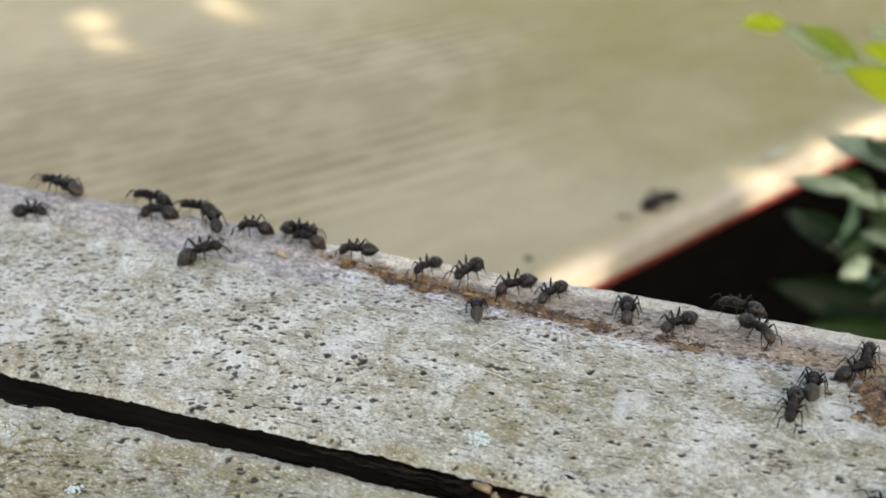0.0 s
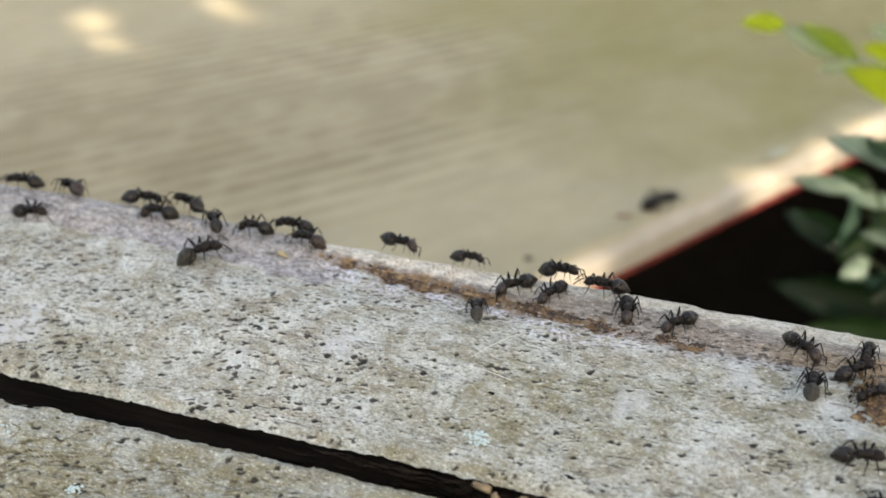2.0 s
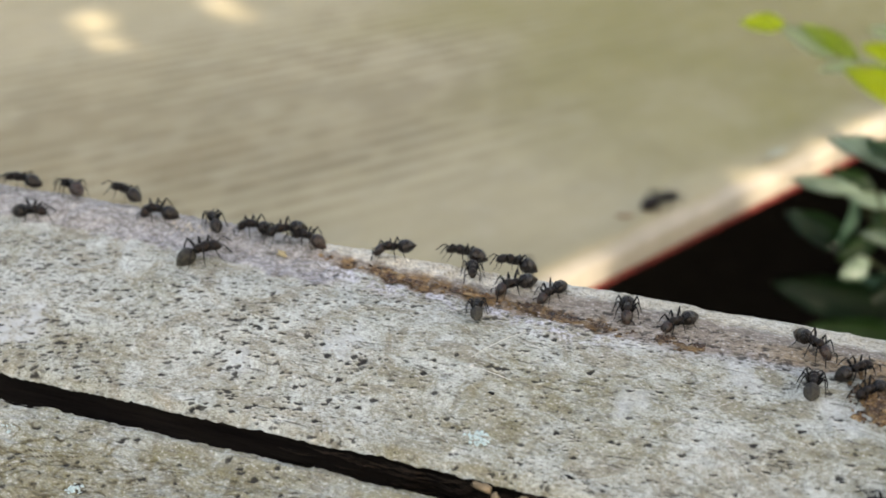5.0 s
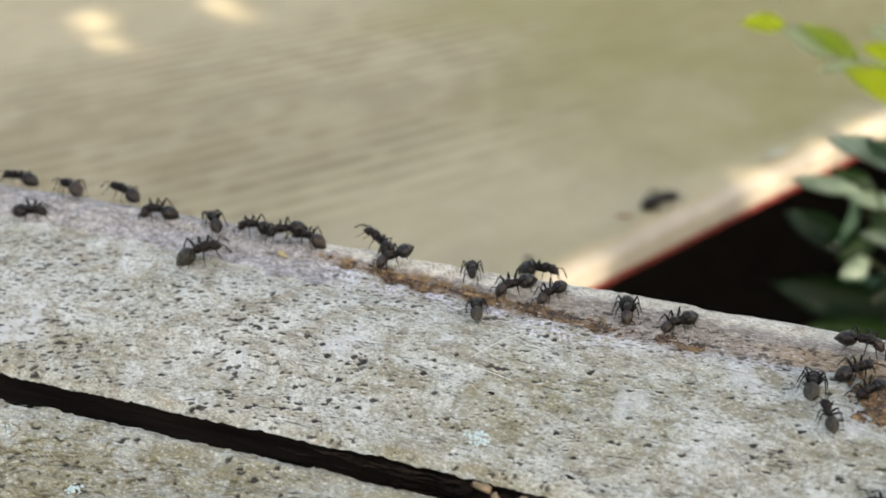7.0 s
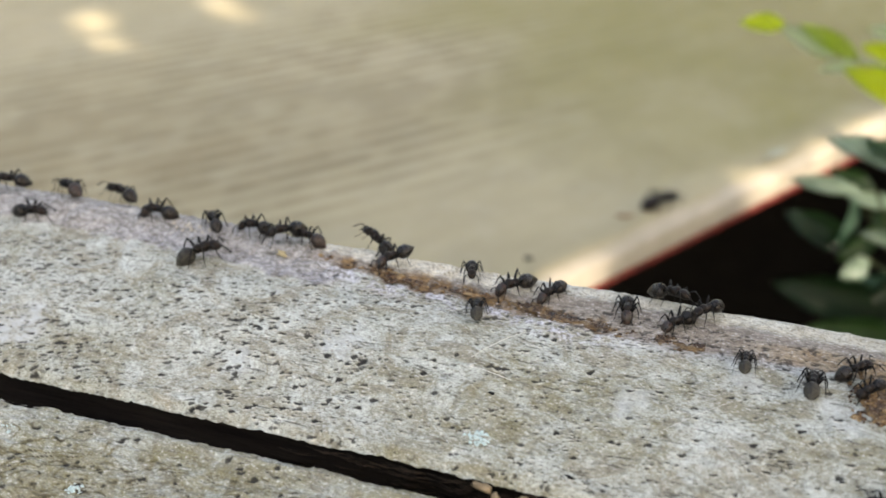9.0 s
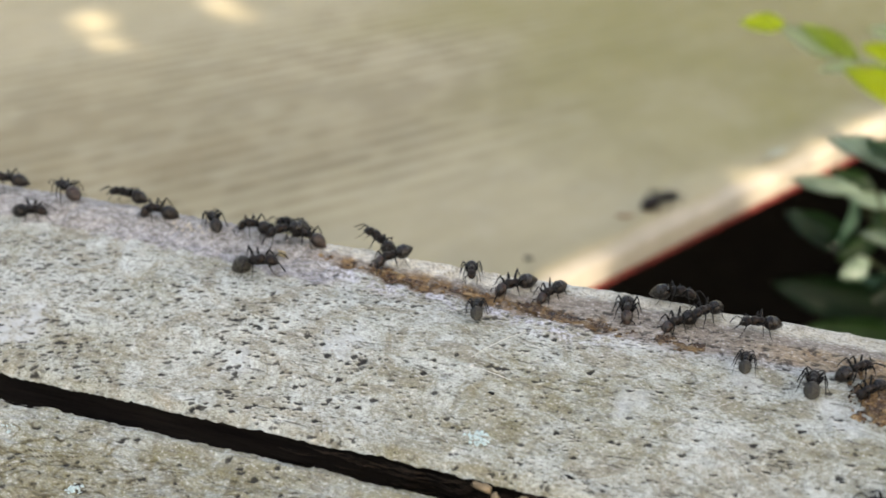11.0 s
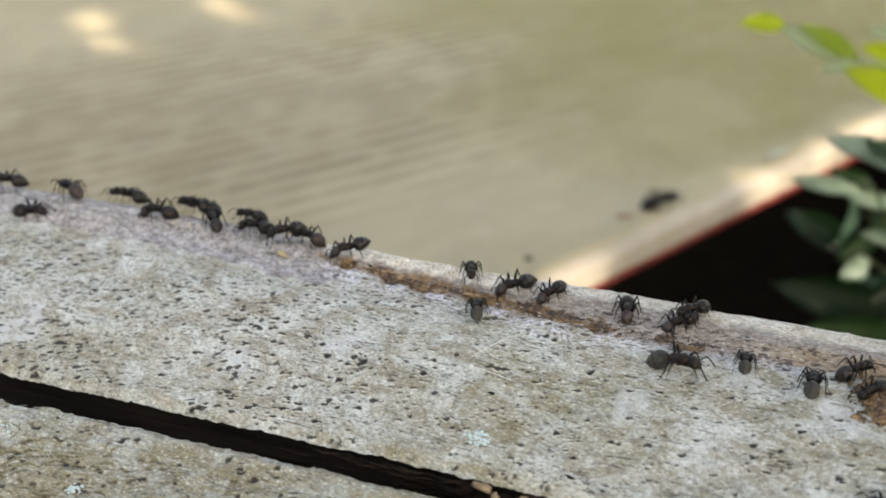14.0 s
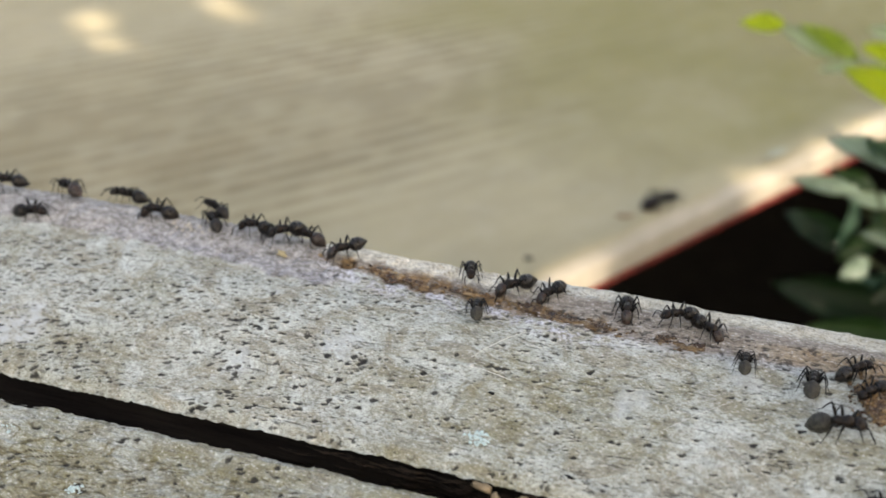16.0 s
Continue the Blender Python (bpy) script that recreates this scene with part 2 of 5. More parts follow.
LICHEN = simple("blue_grey_lichen", (0.48, 0.62, 0.61), (0.69, 0.80, 0.79), 700, 0.9, 0.2, (1, 1, 1), 0.0004)
PALE_LICHEN = simple("pale_green_lichen", (0.36, 0.37, 0.27), (0.47, 0.48, 0.37), 500, 0.9, 0.2)
SILK = simple("pale_silk", (0.66, 0.65, 0.58), (0.84, 0.83, 0.77), 300, 0.5)

# ---- mesh helpers ----
def mesh_of(name, bm, mat, smooth=True):
    me = bpy.data.meshes.new(name)
    bm.normal_update()
    bm.to_mesh(me)
    bm.free()
    me.materials.append(mat)
    if smooth:
        for p in me.polygons:
            p.use_smooth = True
    return me


def part(name, bm, mat, parent, label="", smooth=True):
    ob = new(name, bm if isinstance(bm, bpy.types.Mesh) else mesh_of(name, bm, mat, smooth))
    ob.parent = parent
    return tagged(ob, label)


def lathe(profile, seg=14, sy=1.0, sz=1.0, lift=None):
    """A body of rings (x, radius) round the x axis."""
    bm = bmesh.new()
    rings = []
    for i, (x, r) in enumerate(profile):
        dz = lift[i] if lift else 0.0
        rings.append([bm.verts.new((x, r * sy * math.cos(a), dz + r * sz * math.sin(a))) for a in [2 * math.pi * k / seg for k in range(seg)]])
    for a, b in zip(rings, rings[1:]):
        for k in range(seg):
            bm.faces.new((a[k], b[k], b[(k + 1) % seg], a[(k + 1) % seg]))
    bm.faces.new(rings[0])
    bm.faces.new(list(reversed(rings[-1])))
    bmesh.ops.recalc_face_normals(bm, faces=bm.faces)
    return bm


def tube(points, radii, seg=7, bm=None):
    """A tapered tube along points."""
    bm = bm or bmesh.new()
    pts = [Vector(p) for p in points]
    rings = []
    for i, p in enumerate(pts):
        d = (pts[min(i + 1, len(pts) - 1)] - pts[max(i - 1, 0)]).normalized()
        u = d.orthogonal().normalized()
        if rings:
            u = (last - d * last.dot(d)).normalized()
        last = u
        v = d.cross(u)
        rings.append([bm.verts.new(p + radii[i] * (u * math.cos(a) + v * math.sin(a))) for a in [2 * math.pi * k / seg for k in range(seg)]])
    for a, b in zip(rings, rings[1:]):
        for k in range(seg):
            bm.faces.new((a[k], a[(k + 1) % seg], b[(k + 1) % seg], b[k]))
    bm.faces.new(list(reversed(rings[0])))
    bm.faces.new(rings[-1])
    return bm


def box(x0, x1, y0, y1, z0, z1, bevel=0.0):
    bm = bmesh.new()
    bmesh.ops.create_cube(bm, size=1)
    for v in bm.verts:
        v.co = ((x0 + x1) / 2 + v.co.x * (x1 - x0), (y0 + y1) / 2 + v.co.y * (y1 - y0), (z0 + z1) / 2 + v.co.z * (z1 - z0))
    if bevel:
        bmesh.ops.bevel(bm, geom=bm.edges[:], offset=bevel, segments=2, affect="EDGES")
    return bm


def blob(r, flat=1.0, rough=0.2, seed=0, sub=2):
    """A lumpy grain."""
    bm = bmesh.new()
    bmesh.ops.create_icosphere(bm, subdivisions=sub, radius=1)
    for v in bm.verts:
        k = 1 + rough * noise.noise(v.co * 1.7 + Vector((seed * 3.1, seed, 0)))  + rough * 0.5 * noise.noise(v.co * 4 + Vector((seed, 0, seed)))
        v.co = Vector((v.co.x, v.co.y, v.co.z * flat)) * k * r
    return bm


def lattice(x, y, seed):
    """Smooth noise of 0 to 1 on arrays."""
    g = np.random.RandomState(seed).rand(128, 128)
    xi, yi = np.floor(x).astype(int), np.floor(y).astype(int)
    fx, fy = x - xi, y - yi
    fx, fy = fx * fx * (3 - 2 * fx), fy * fy * (3 - 2 * fy)
    a, b = g[xi % 128, yi % 128], g[(xi + 1) % 128, yi % 128]
    c, d = g[xi % 128, (yi + 1) % 128], g[(xi + 1) % 128, (yi + 1) % 128]
    return (a * (1 - fx) + b * fx) * (1 - fy) + (c * (1 - fx) + d * fx) * fy


def step(lo, hi, v):
    k = np.clip((v - lo) / (hi - lo), 0, 1)
    return k * k * (3 - 2 * k)


# ---- the planks: s is the way from the crest towards the viewer, in metres ----
CREST_Y, CREST_Z = 0.159376, 0.497150


def fall(s):
    """How far the worn upper face lies below the crest."""
    s = np.asarray(s, float)
    near = np.where(s < 0.03, 0.03 * s + 5.5 * s * s, 0.00585 + 0.36 * (s - 0.03))
    q = -s
    return np.where(s >= 0, near, 100 * q * q - 0.03 * q)


def mound(x, s):
    """The raised crust along the crest."""
    x, s = np.asarray(x, float), np.asarray(s, float)
    return 0.0013 * (1 - step(-0.098, -0.070, x)) * step(-0.0075, -0.003, s) * (1 - step(0.0005, 0.0085, s))


def fall_slope(s):
    return (float(fall(s + 1e-5)) - float(fall(s - 1e-5))) / 2e-5


def grid_object(name, xs, ss, z, marks, mat, parent, label="", fray=0.0):
    """A sheet over xs and ss with heights z; fray: how far each point is moved towards the viewer."""
    nx, ns = len(xs), len(ss)
    X, S = np.meshgrid(xs, ss, indexing="ij")
    co = np.stack([X, CREST_Y - S - fray, z], -1).reshape(-1, 3)
    i = np.arange(nx * ns).reshape(nx, ns)
    quads = np.stack([i[:-1, :-1], i[:-1, 1:], i[1:, 1:], i[1:, :-1]], -1).reshape(-1, 4)
    me = bpy.data.meshes.new(name)
    me.from_pydata(co.tolist(), [], quads.tolist())
    for key, val in marks.items():
        a = me.attributes.new(key, "FLOAT", "POINT")
        a.data.foreach_set("value", np.ascontiguousarray(val, np.float32).ravel())
    me.polygons.foreach_set("use_smooth", np.ones(len(me.polygons), bool))
    me.materials.append(mat)
    me.update()
    ob = new(name, me)
    ob.parent = parent
    return tagged(ob, label)


def fine_range(lo, a, b, hi, fine, coarse):
    return np.concatenate([np.arange(lo, a, coarse), np.arange(a, b, fine), np.arange(b, hi + coarse / 2, coarse)])


def pores(X, S, seed, n, x0, x1, s0, s1, keep, share=0.55, split=False):
    """Dark lens-shaped pores along the grain: depth and mask."""
    r = np.random.RandomState(seed)
    mask = np.zeros_like(X)
    xs, ss = X[:, 0], S[0]
    for _ in range(n):
        cx, cs = x0 + (x1 - x0) * r.rand(), s0 + (s1 - s0) * r.rand()
        if r.rand() > keep(cx, cs):
            continue
        big = r.rand() < share
        l = (0.00042 + 0.00048 * r.rand()) if big else (0.00022 + 0.00028 * r.rand())
        w = (0.00016 + 0.00011 * r.rand()) if big else (0.00008 + 0.00008 * r.rand())
        worn = 1.0 if cx > -0.080 else 0.0
        bow = 0.3 * worn * math.sin(cx * 7e4)
        l, w = l * (1 - 0.04 * worn), w * (1 + (0.2 + 0.3 * math.sin(cx * 5e4)) * worn)
        if split:
            bow = 0.0
            l, w = 0.0008 + 0.0014 * r.rand(), 0.00007 + 0.00006 * r.rand()
        tilt = (0.25 * (r.rand() - 0.6)) if split else (-0.27 + 0.3 * (r.rand() - 0.5)) * (1 - 0.4 * worn)
        i0, i1 = np.searchsorted(xs, [cx - 2 * l, cx + 2 * l])
        j0, j1 = np.searchsorted(ss, [cs - 3 * w - 0.5 * l, cs + 3 * w + 0.5 * l])
        dx, ds = X[i0:i1, j0:j1] - cx, S[i0:i1, j0:j1] - cs
        d = (np.abs(dx) / l) ** 2.6 + (np.abs(ds - tilt * dx - bow * dx * dx / l) / w * (1 + 0.35 * np.sin(dx / l * 2 + cx * 9e4))) ** 2
        mask[i0:i1, j0:j1] = np.maximum(mask[i0:i1, j0:j1], (0.85 + 0.15 * r.rand()) * (1 - step(0.72, 1.08, d)))
    return mask


def sap_line(x):
    """Where the sap lies: millimetres from the crest, along the plank."""
    return np.interp(x, [-76, -70, -60, -50, -42, -35, -31, -24, -18, 0, 20], [2.2, 2.9, 4.3, 5.1, 5.4, 6.3, 7.4, 8.0, 8.5, 6.8, 6.2])


def crust_low(x):
    """The crust's lower border: millimetres from the crest, along the plank."""
    return np.interp(x, [-142, -117, -105, -90, -75, -64], [7.3, 7.5, 7.8, 8.9, 10.4, 9.3])


def tan_line(x):
    """The middle of the tan stain on the bare wood."""
    return np.interp(x, [-14, 5, 22], [6.4, 6.6, 6.2])


def build_back_plank():
    plank = tagged(new("timber_plank"), "weathered grey timber plank with a sap-stained worn far edge", "plank", "planks")
    xs = fine_range(-0.42, -0.172, 0.05, 0.30, 0.00021, 0.004)
    ss = np.concatenate([-np.arange(0.0125, 0, -0.00035), np.arange(0, 0.0405, 0.00012)])
    X, S = np.meshgrid(xs, ss, indexing="ij")
    z = CREST_Z - fall(S) + mound(X, S)
    z += 0.0009 * (lattice(X * 45, S * 120, 1) - 0.5) + 0.00035 * (lattice(X * 220, S * 520, 2) - 0.5) + 0.00012 * (lattice(X * 900, S * 1600, 3) - 0.5)
    xm, sm = X * 1000, S * 1000
    # worn edge: crust, bare wood and sap
    w1, w2 = lattice(X * 330, S * 330, 11), lattice(X * 900, S * 900, 12)
    low = crust_low(xm) + 1.8 * (w1 - 0.5) + 1.2 * (w2 - 0.5)
    crust = step(-4.5, -3.0, sm) * (1 - step(low - 0.6, low + 0.3, sm)) * (1 - step(-74 + 5 * w1, -68 + 5 * w1, xm))
    lilac = crust * step(low - 5.0, low - 1.5, sm) * step(-125, -105, xm)
    lav = step(-76, -70, xm) * step(0.6, 1.6, sm - sap_line(xm)) * (1 - step(4.2, 7.2, sm - sap_line(xm) + 3 * (w2 - 0.5) + 2 * (w1 - 0.5))) * (1 - 0.75 * step(-26, -12, xm)) * (1 - step(6, 16, xm)) * step(0.32, 0.62, 0.35 * w1 + 0.65 * w2)
    chalk = lav
    mid = sap_line(xm)
    half = 1.5 + 2.0 * (w1 - 0.5) + 0.5 * step(-66, -55, xm) * (1 - step(-46, -40, xm))
    bare = step(-80, -70, xm + 6 * w1) * step(-3.6, -2.6, sm) * (1 - step(0.6, 1.6, sm - mid - 0.6 - 1.2 * step(-20, -5, xm))) * 0.92
    bare *= np.where(xm > -38, 1 - 0.85 * (1 - step(0.5, 2.5, sm)) * step(-38, -30, xm), 1.0)
    sap = (1 - step(half - 0.9, half + 0.5, np.abs(sm - mid) + 1.6 * (w2 - 0.5))) * step(-76, -71, xm) * (1 - step(-22, -16, xm))
    sap = sap * (0.55 + 0.45 * step(0.3, 0.5, w2)) * (0.35 + 0.65 * step(0.35, 0.6, w1))
    right = (1 - step(1.8, 3.2, np.abs(sm - 6.6 - 0.03 * xm) + 1.5 * (w1 - 0.5))) * step(-24, -14, xm)
    sap = np.maximum(sap, 0.42 * right * step(0.05, 0.6, w2) * step(2, 14, xm))
    crust = np.maximum(crust, 0.5 * right * (1 - step(4, 14, xm)) * step(6.0, 8.5, sm))
    cream = step(-79, -72, xm + 5 * w1) * (1 - step(-40, -26, xm)) * step(-6.5, -5.0, sm) * (1 - step(0.4, 2.2, sm - 0.05 * (xm + 66) + 2 * (w2 - 0.5)))
    cream = np.maximum(cream, (0.62 - 0.12 * step(-25, 0, xm)) * step(-34, -22, xm) * step(-6.5, -5.0, sm) * (1 - step(0.6, 2.0, sm + 1.5 * (w2 - 0.5))))
    tan = (0.32 + 0.33 * step(4, 14, xm)) * step(-10, 10, xm) * (1 - step(1.3, 2.8, np.abs(sm - tan_line(xm)) + 1.6 * (w1 - 0.5) + 0.8 * (w2 - 0.5)))
    lilac = np.maximum(lilac, 0.85 * step(-24, -12, xm) * (1 - step(10, 18, xm)) * (1 - step(0.7, 2.2, np.abs(sm - 9.8) + 1.6 * (w1 - 0.5) + 1.2 * (w2 - 0.5))))
    algae = 0.92 * step(-62, -30, xm + 20 * w1) * np.maximum(step(11, 24, sm + 5 * (w1 - 0.5)), 0.85 * step(-8, 8, xm) * step(9, 14, sm + 5 * (w1 - 0.5))) * step(0.16, 0.5, lattice(X * 70, S * 110, 14))
    algae = np.maximum(algae, 0.7 * step(-34, -15, xm) * (1 - step(0.8, 2.4, sm + 1.5 * (w2 - 0.5))))
    edge = np.maximum(crust, np.maximum(bare, sap))
    bloom = np.zeros_like(X)
    for bx, bs, br in ((-122.5, 33.0, 5.0), (-79.5, 29.5, 3.0), (-63, 22.5, 3.5), (-14, 22.0, 4.0), (17, 17.5, 3.5), (3, 13.5, 3.0)):
        d = np.hypot(xm - bx, (sm - bs) * 1.1) / br + 1.2 * (w1 - 0.5) + 0.7 * (w2 - 0.5)
        bloom = np.maximum(bloom, (0.9 if bx < -100 else 0.55) * (1 - step(0.5, 1.35, d)))
    z -= 0.0006 * sap - 0.0005 * crust * (w2 - 0.3)
    z += (1 - step(0.5, 3.0, sm)) * (0.0003 * (lattice(X * 420, S * 500, 15) - 0.5) + 0.00026 * (lattice(X * 1300, S * 1500, 16) - 0.5))

    def keep(cx, cs):
        side = 1.0 if cx < -0.075 else 0.65 if cx < -0.055 else 0.3
        return side * (0.3 + 0.7 * (float(lattice(np.array([cx * 90]), np.array([cs * 140]), 21)[0]) > 0.45)) * (cs > 0.0095)

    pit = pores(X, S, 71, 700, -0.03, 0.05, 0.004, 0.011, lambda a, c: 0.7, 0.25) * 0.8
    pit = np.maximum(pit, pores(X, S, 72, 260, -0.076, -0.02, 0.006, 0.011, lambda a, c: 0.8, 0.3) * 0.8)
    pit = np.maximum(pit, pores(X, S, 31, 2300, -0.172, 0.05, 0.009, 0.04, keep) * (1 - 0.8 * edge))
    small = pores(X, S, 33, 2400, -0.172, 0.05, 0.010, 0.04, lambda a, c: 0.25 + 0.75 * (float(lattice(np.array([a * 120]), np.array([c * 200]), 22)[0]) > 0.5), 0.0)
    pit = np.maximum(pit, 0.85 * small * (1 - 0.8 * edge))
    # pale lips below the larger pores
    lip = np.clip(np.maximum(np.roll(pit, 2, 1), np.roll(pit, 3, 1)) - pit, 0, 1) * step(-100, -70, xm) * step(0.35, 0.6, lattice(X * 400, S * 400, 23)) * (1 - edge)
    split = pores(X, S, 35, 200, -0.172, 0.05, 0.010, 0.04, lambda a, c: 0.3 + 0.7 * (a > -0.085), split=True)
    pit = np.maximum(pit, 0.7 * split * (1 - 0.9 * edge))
    z += 0.00006 * lip - 0.00018 * pit
    # ragged near edge
    near = step(0.0388, 0.0405, S)
    z -= near * (0.0008 + 0.0005 * lattice(X * 260, S * 0, 8) + 0.0004 * lattice(X * 1000, S * 0, 9))
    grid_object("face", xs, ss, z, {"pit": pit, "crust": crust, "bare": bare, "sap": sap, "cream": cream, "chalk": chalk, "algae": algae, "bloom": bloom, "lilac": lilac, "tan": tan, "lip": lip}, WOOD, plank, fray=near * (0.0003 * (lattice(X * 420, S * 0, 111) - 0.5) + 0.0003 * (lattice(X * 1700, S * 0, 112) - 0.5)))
    # body under the face: near side, far side, bottom; gap shade in its colour
    zs, zf = CREST_Z - float(fall(0.0405)) - 0.0010, CREST_Z - float(fall(-0.0125))
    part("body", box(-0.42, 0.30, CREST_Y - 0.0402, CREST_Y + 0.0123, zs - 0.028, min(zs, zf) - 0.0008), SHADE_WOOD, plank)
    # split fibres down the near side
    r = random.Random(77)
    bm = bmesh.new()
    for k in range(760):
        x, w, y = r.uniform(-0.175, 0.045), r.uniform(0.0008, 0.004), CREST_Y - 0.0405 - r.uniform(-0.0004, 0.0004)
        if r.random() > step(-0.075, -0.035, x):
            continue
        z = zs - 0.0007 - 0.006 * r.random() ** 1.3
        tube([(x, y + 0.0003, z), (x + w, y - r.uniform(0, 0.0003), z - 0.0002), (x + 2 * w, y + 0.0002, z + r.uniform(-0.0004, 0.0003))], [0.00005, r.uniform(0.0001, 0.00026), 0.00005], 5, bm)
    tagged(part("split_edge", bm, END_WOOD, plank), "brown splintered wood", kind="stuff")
    return plank


def build_front_plank():
    plank = tagged(new("timber_plank"), "weathered timber plank with brownish algae film and fine cracks", "plank", "planks")
    xs = fine_range(-0.42, -0.16, 0.03, 0.30, 0.00026, 0.004)
    ss = np.concatenate([np.arange(0.0448, 0.072, 0.00014), np.arange(0.072, 0.14, 0.003)])
    X, S = np.meshgrid(xs, ss, indexing="ij")
    z = CREST_Z - fall(S)
    z += 0.0008 * (lattice(X * 45, S * 120, 41) - 0.5) + 0.0006 * (lattice(X * 160, S * 1100, 42) - 0.5) + 0.0003 * (lattice(X * 700, S * 2400, 43) - 0.5)
    pit = pores(X, S, 51, 700, -0.16, 0.03, 0.045, 0.075, lambda a, b: 0.8)
    z -= 0.0002 * pit + (1 - step(0.0448, 0.0462, S)) * (0.0005 + 0.0004 * lattice(X * 260, S * 0, 48) + 0.0003 * lattice(X * 1000, S * 0, 50))
    # weathered layers that flake off along the grain
    skew = S + 0.28 * X
    layer = lattice(X * 45 + 0.8 * lattice(X * 260, S * 260, 53), skew * 330 + 1.1 * lattice(X * 180, S * 180, 54), 55) * 6 + 0.5 * lattice(X * 700, S * 1400, 56)
    part_of = layer - np.floor(layer)
    flaked = step(0.047, 0.050, S)
    z += 0.00012 * flaked * (np.floor(layer) + step(0.86, 1.0, part_of) - 3)
    rust = flaked * step(0.62, 0.86, part_of) * (1 - step(0.9, 0.99, part_of)) * step(0.3, 0.6, lattice(X * 300, S * 500, 57))
    pit = np.maximum(pit, 0.85 * step(0.45, 0.8, rust) * step(0.45, 0.65, lattice(X * 500, S * 900, 58)))
    # wavy broken cracks along the grain
    for k in range(20):
        way = 0.0490 + 0.0014 * k - 0.07 * (X + 0.07) + 0.0022 * (lattice(X * 75, S * 0 + k * 3.3, 131) - 0.5) + 0.0014 * (lattice(X * 330, S * 0 + k * 5.1, 132) - 0.5)
        shown = step(0.55, 0.72, lattice(X * 130 + 7.7 * k, S * 0 + k * 2.2, 133)) * step(0.30, 0.62, lattice(X * 900, S * 900 + k, 135))
        wide = 0.00006 + 0.00022 * lattice(X * 420 + 3 * k, S * 0, 134)
        gap = np.abs(S - way)
        pit = np.maximum(pit, 0.6 * shown * (1 - step(0.45, 1.0, gap / wide)))
        rust = np.maximum(rust, 0.8 * shown * (1 - step(0.6, 3.6, gap / wide)))
        z -= 0.00010 * shown * (1 - step(0.5, 1.2, gap / wide))
    zero = np.zeros_like(X)
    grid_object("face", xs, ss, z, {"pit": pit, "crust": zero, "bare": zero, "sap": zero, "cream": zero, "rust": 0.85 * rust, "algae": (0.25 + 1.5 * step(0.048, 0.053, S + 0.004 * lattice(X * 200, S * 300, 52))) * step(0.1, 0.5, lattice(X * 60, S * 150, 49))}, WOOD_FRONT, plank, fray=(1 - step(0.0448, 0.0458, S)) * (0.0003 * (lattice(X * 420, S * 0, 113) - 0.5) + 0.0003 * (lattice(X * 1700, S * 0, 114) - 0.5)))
    zs = CREST_Z - float(fall(0.0448)) - 0.001
    ze = CREST_Z - float(fall(0.14))
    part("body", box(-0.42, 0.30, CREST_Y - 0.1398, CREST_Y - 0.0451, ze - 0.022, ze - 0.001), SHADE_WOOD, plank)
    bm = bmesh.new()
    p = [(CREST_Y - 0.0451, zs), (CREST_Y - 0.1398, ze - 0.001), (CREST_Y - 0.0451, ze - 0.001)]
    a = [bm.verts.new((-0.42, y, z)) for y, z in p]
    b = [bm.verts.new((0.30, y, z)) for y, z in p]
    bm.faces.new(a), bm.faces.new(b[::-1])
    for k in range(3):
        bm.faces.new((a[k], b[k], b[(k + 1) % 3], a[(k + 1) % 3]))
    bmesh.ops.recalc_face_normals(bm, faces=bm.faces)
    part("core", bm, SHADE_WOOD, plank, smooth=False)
    return plank


build_back_plank()
build_front_plank()


# ---- the board behind, the ground, the posts under the planks ----
PANEL_Z = CREST_Z - 0.095


def prism(outline, z0, z1):
    bm = bmesh.new()
    lo, hi = [bm.verts.new((x, y, z0)) for x, y in outline], [bm.verts.new((x, y, z1)) for x, y in outline]
    bm.faces.new(hi), bm.faces.new(lo[::-1])
    for k in range(len(outline)):
        bm.faces.new((lo[k], lo[(k + 1) % len(outline)], hi[(k + 1) % len(outline)], hi[k]))
    bmesh.ops.recalc_face_normals(bm, faces=bm.faces)
    return bm


EDGE_AT, EDGE_DIR = Vector((-0.0584, 0.3163, 0)), Vector((0.528, 0.849, 0)).normalized()
EDGE_IN = Vector((-EDGE_DIR.y, EDGE_DIR.x, 0))


def on_panel(along, across, up=0.0):
    """A point of the panel: metres along its cut edge, and inwards from it."""
    return EDGE_AT + EDGE_DIR * along + EDGE_IN * across + Vector((0, 0, PANEL_Z + up))


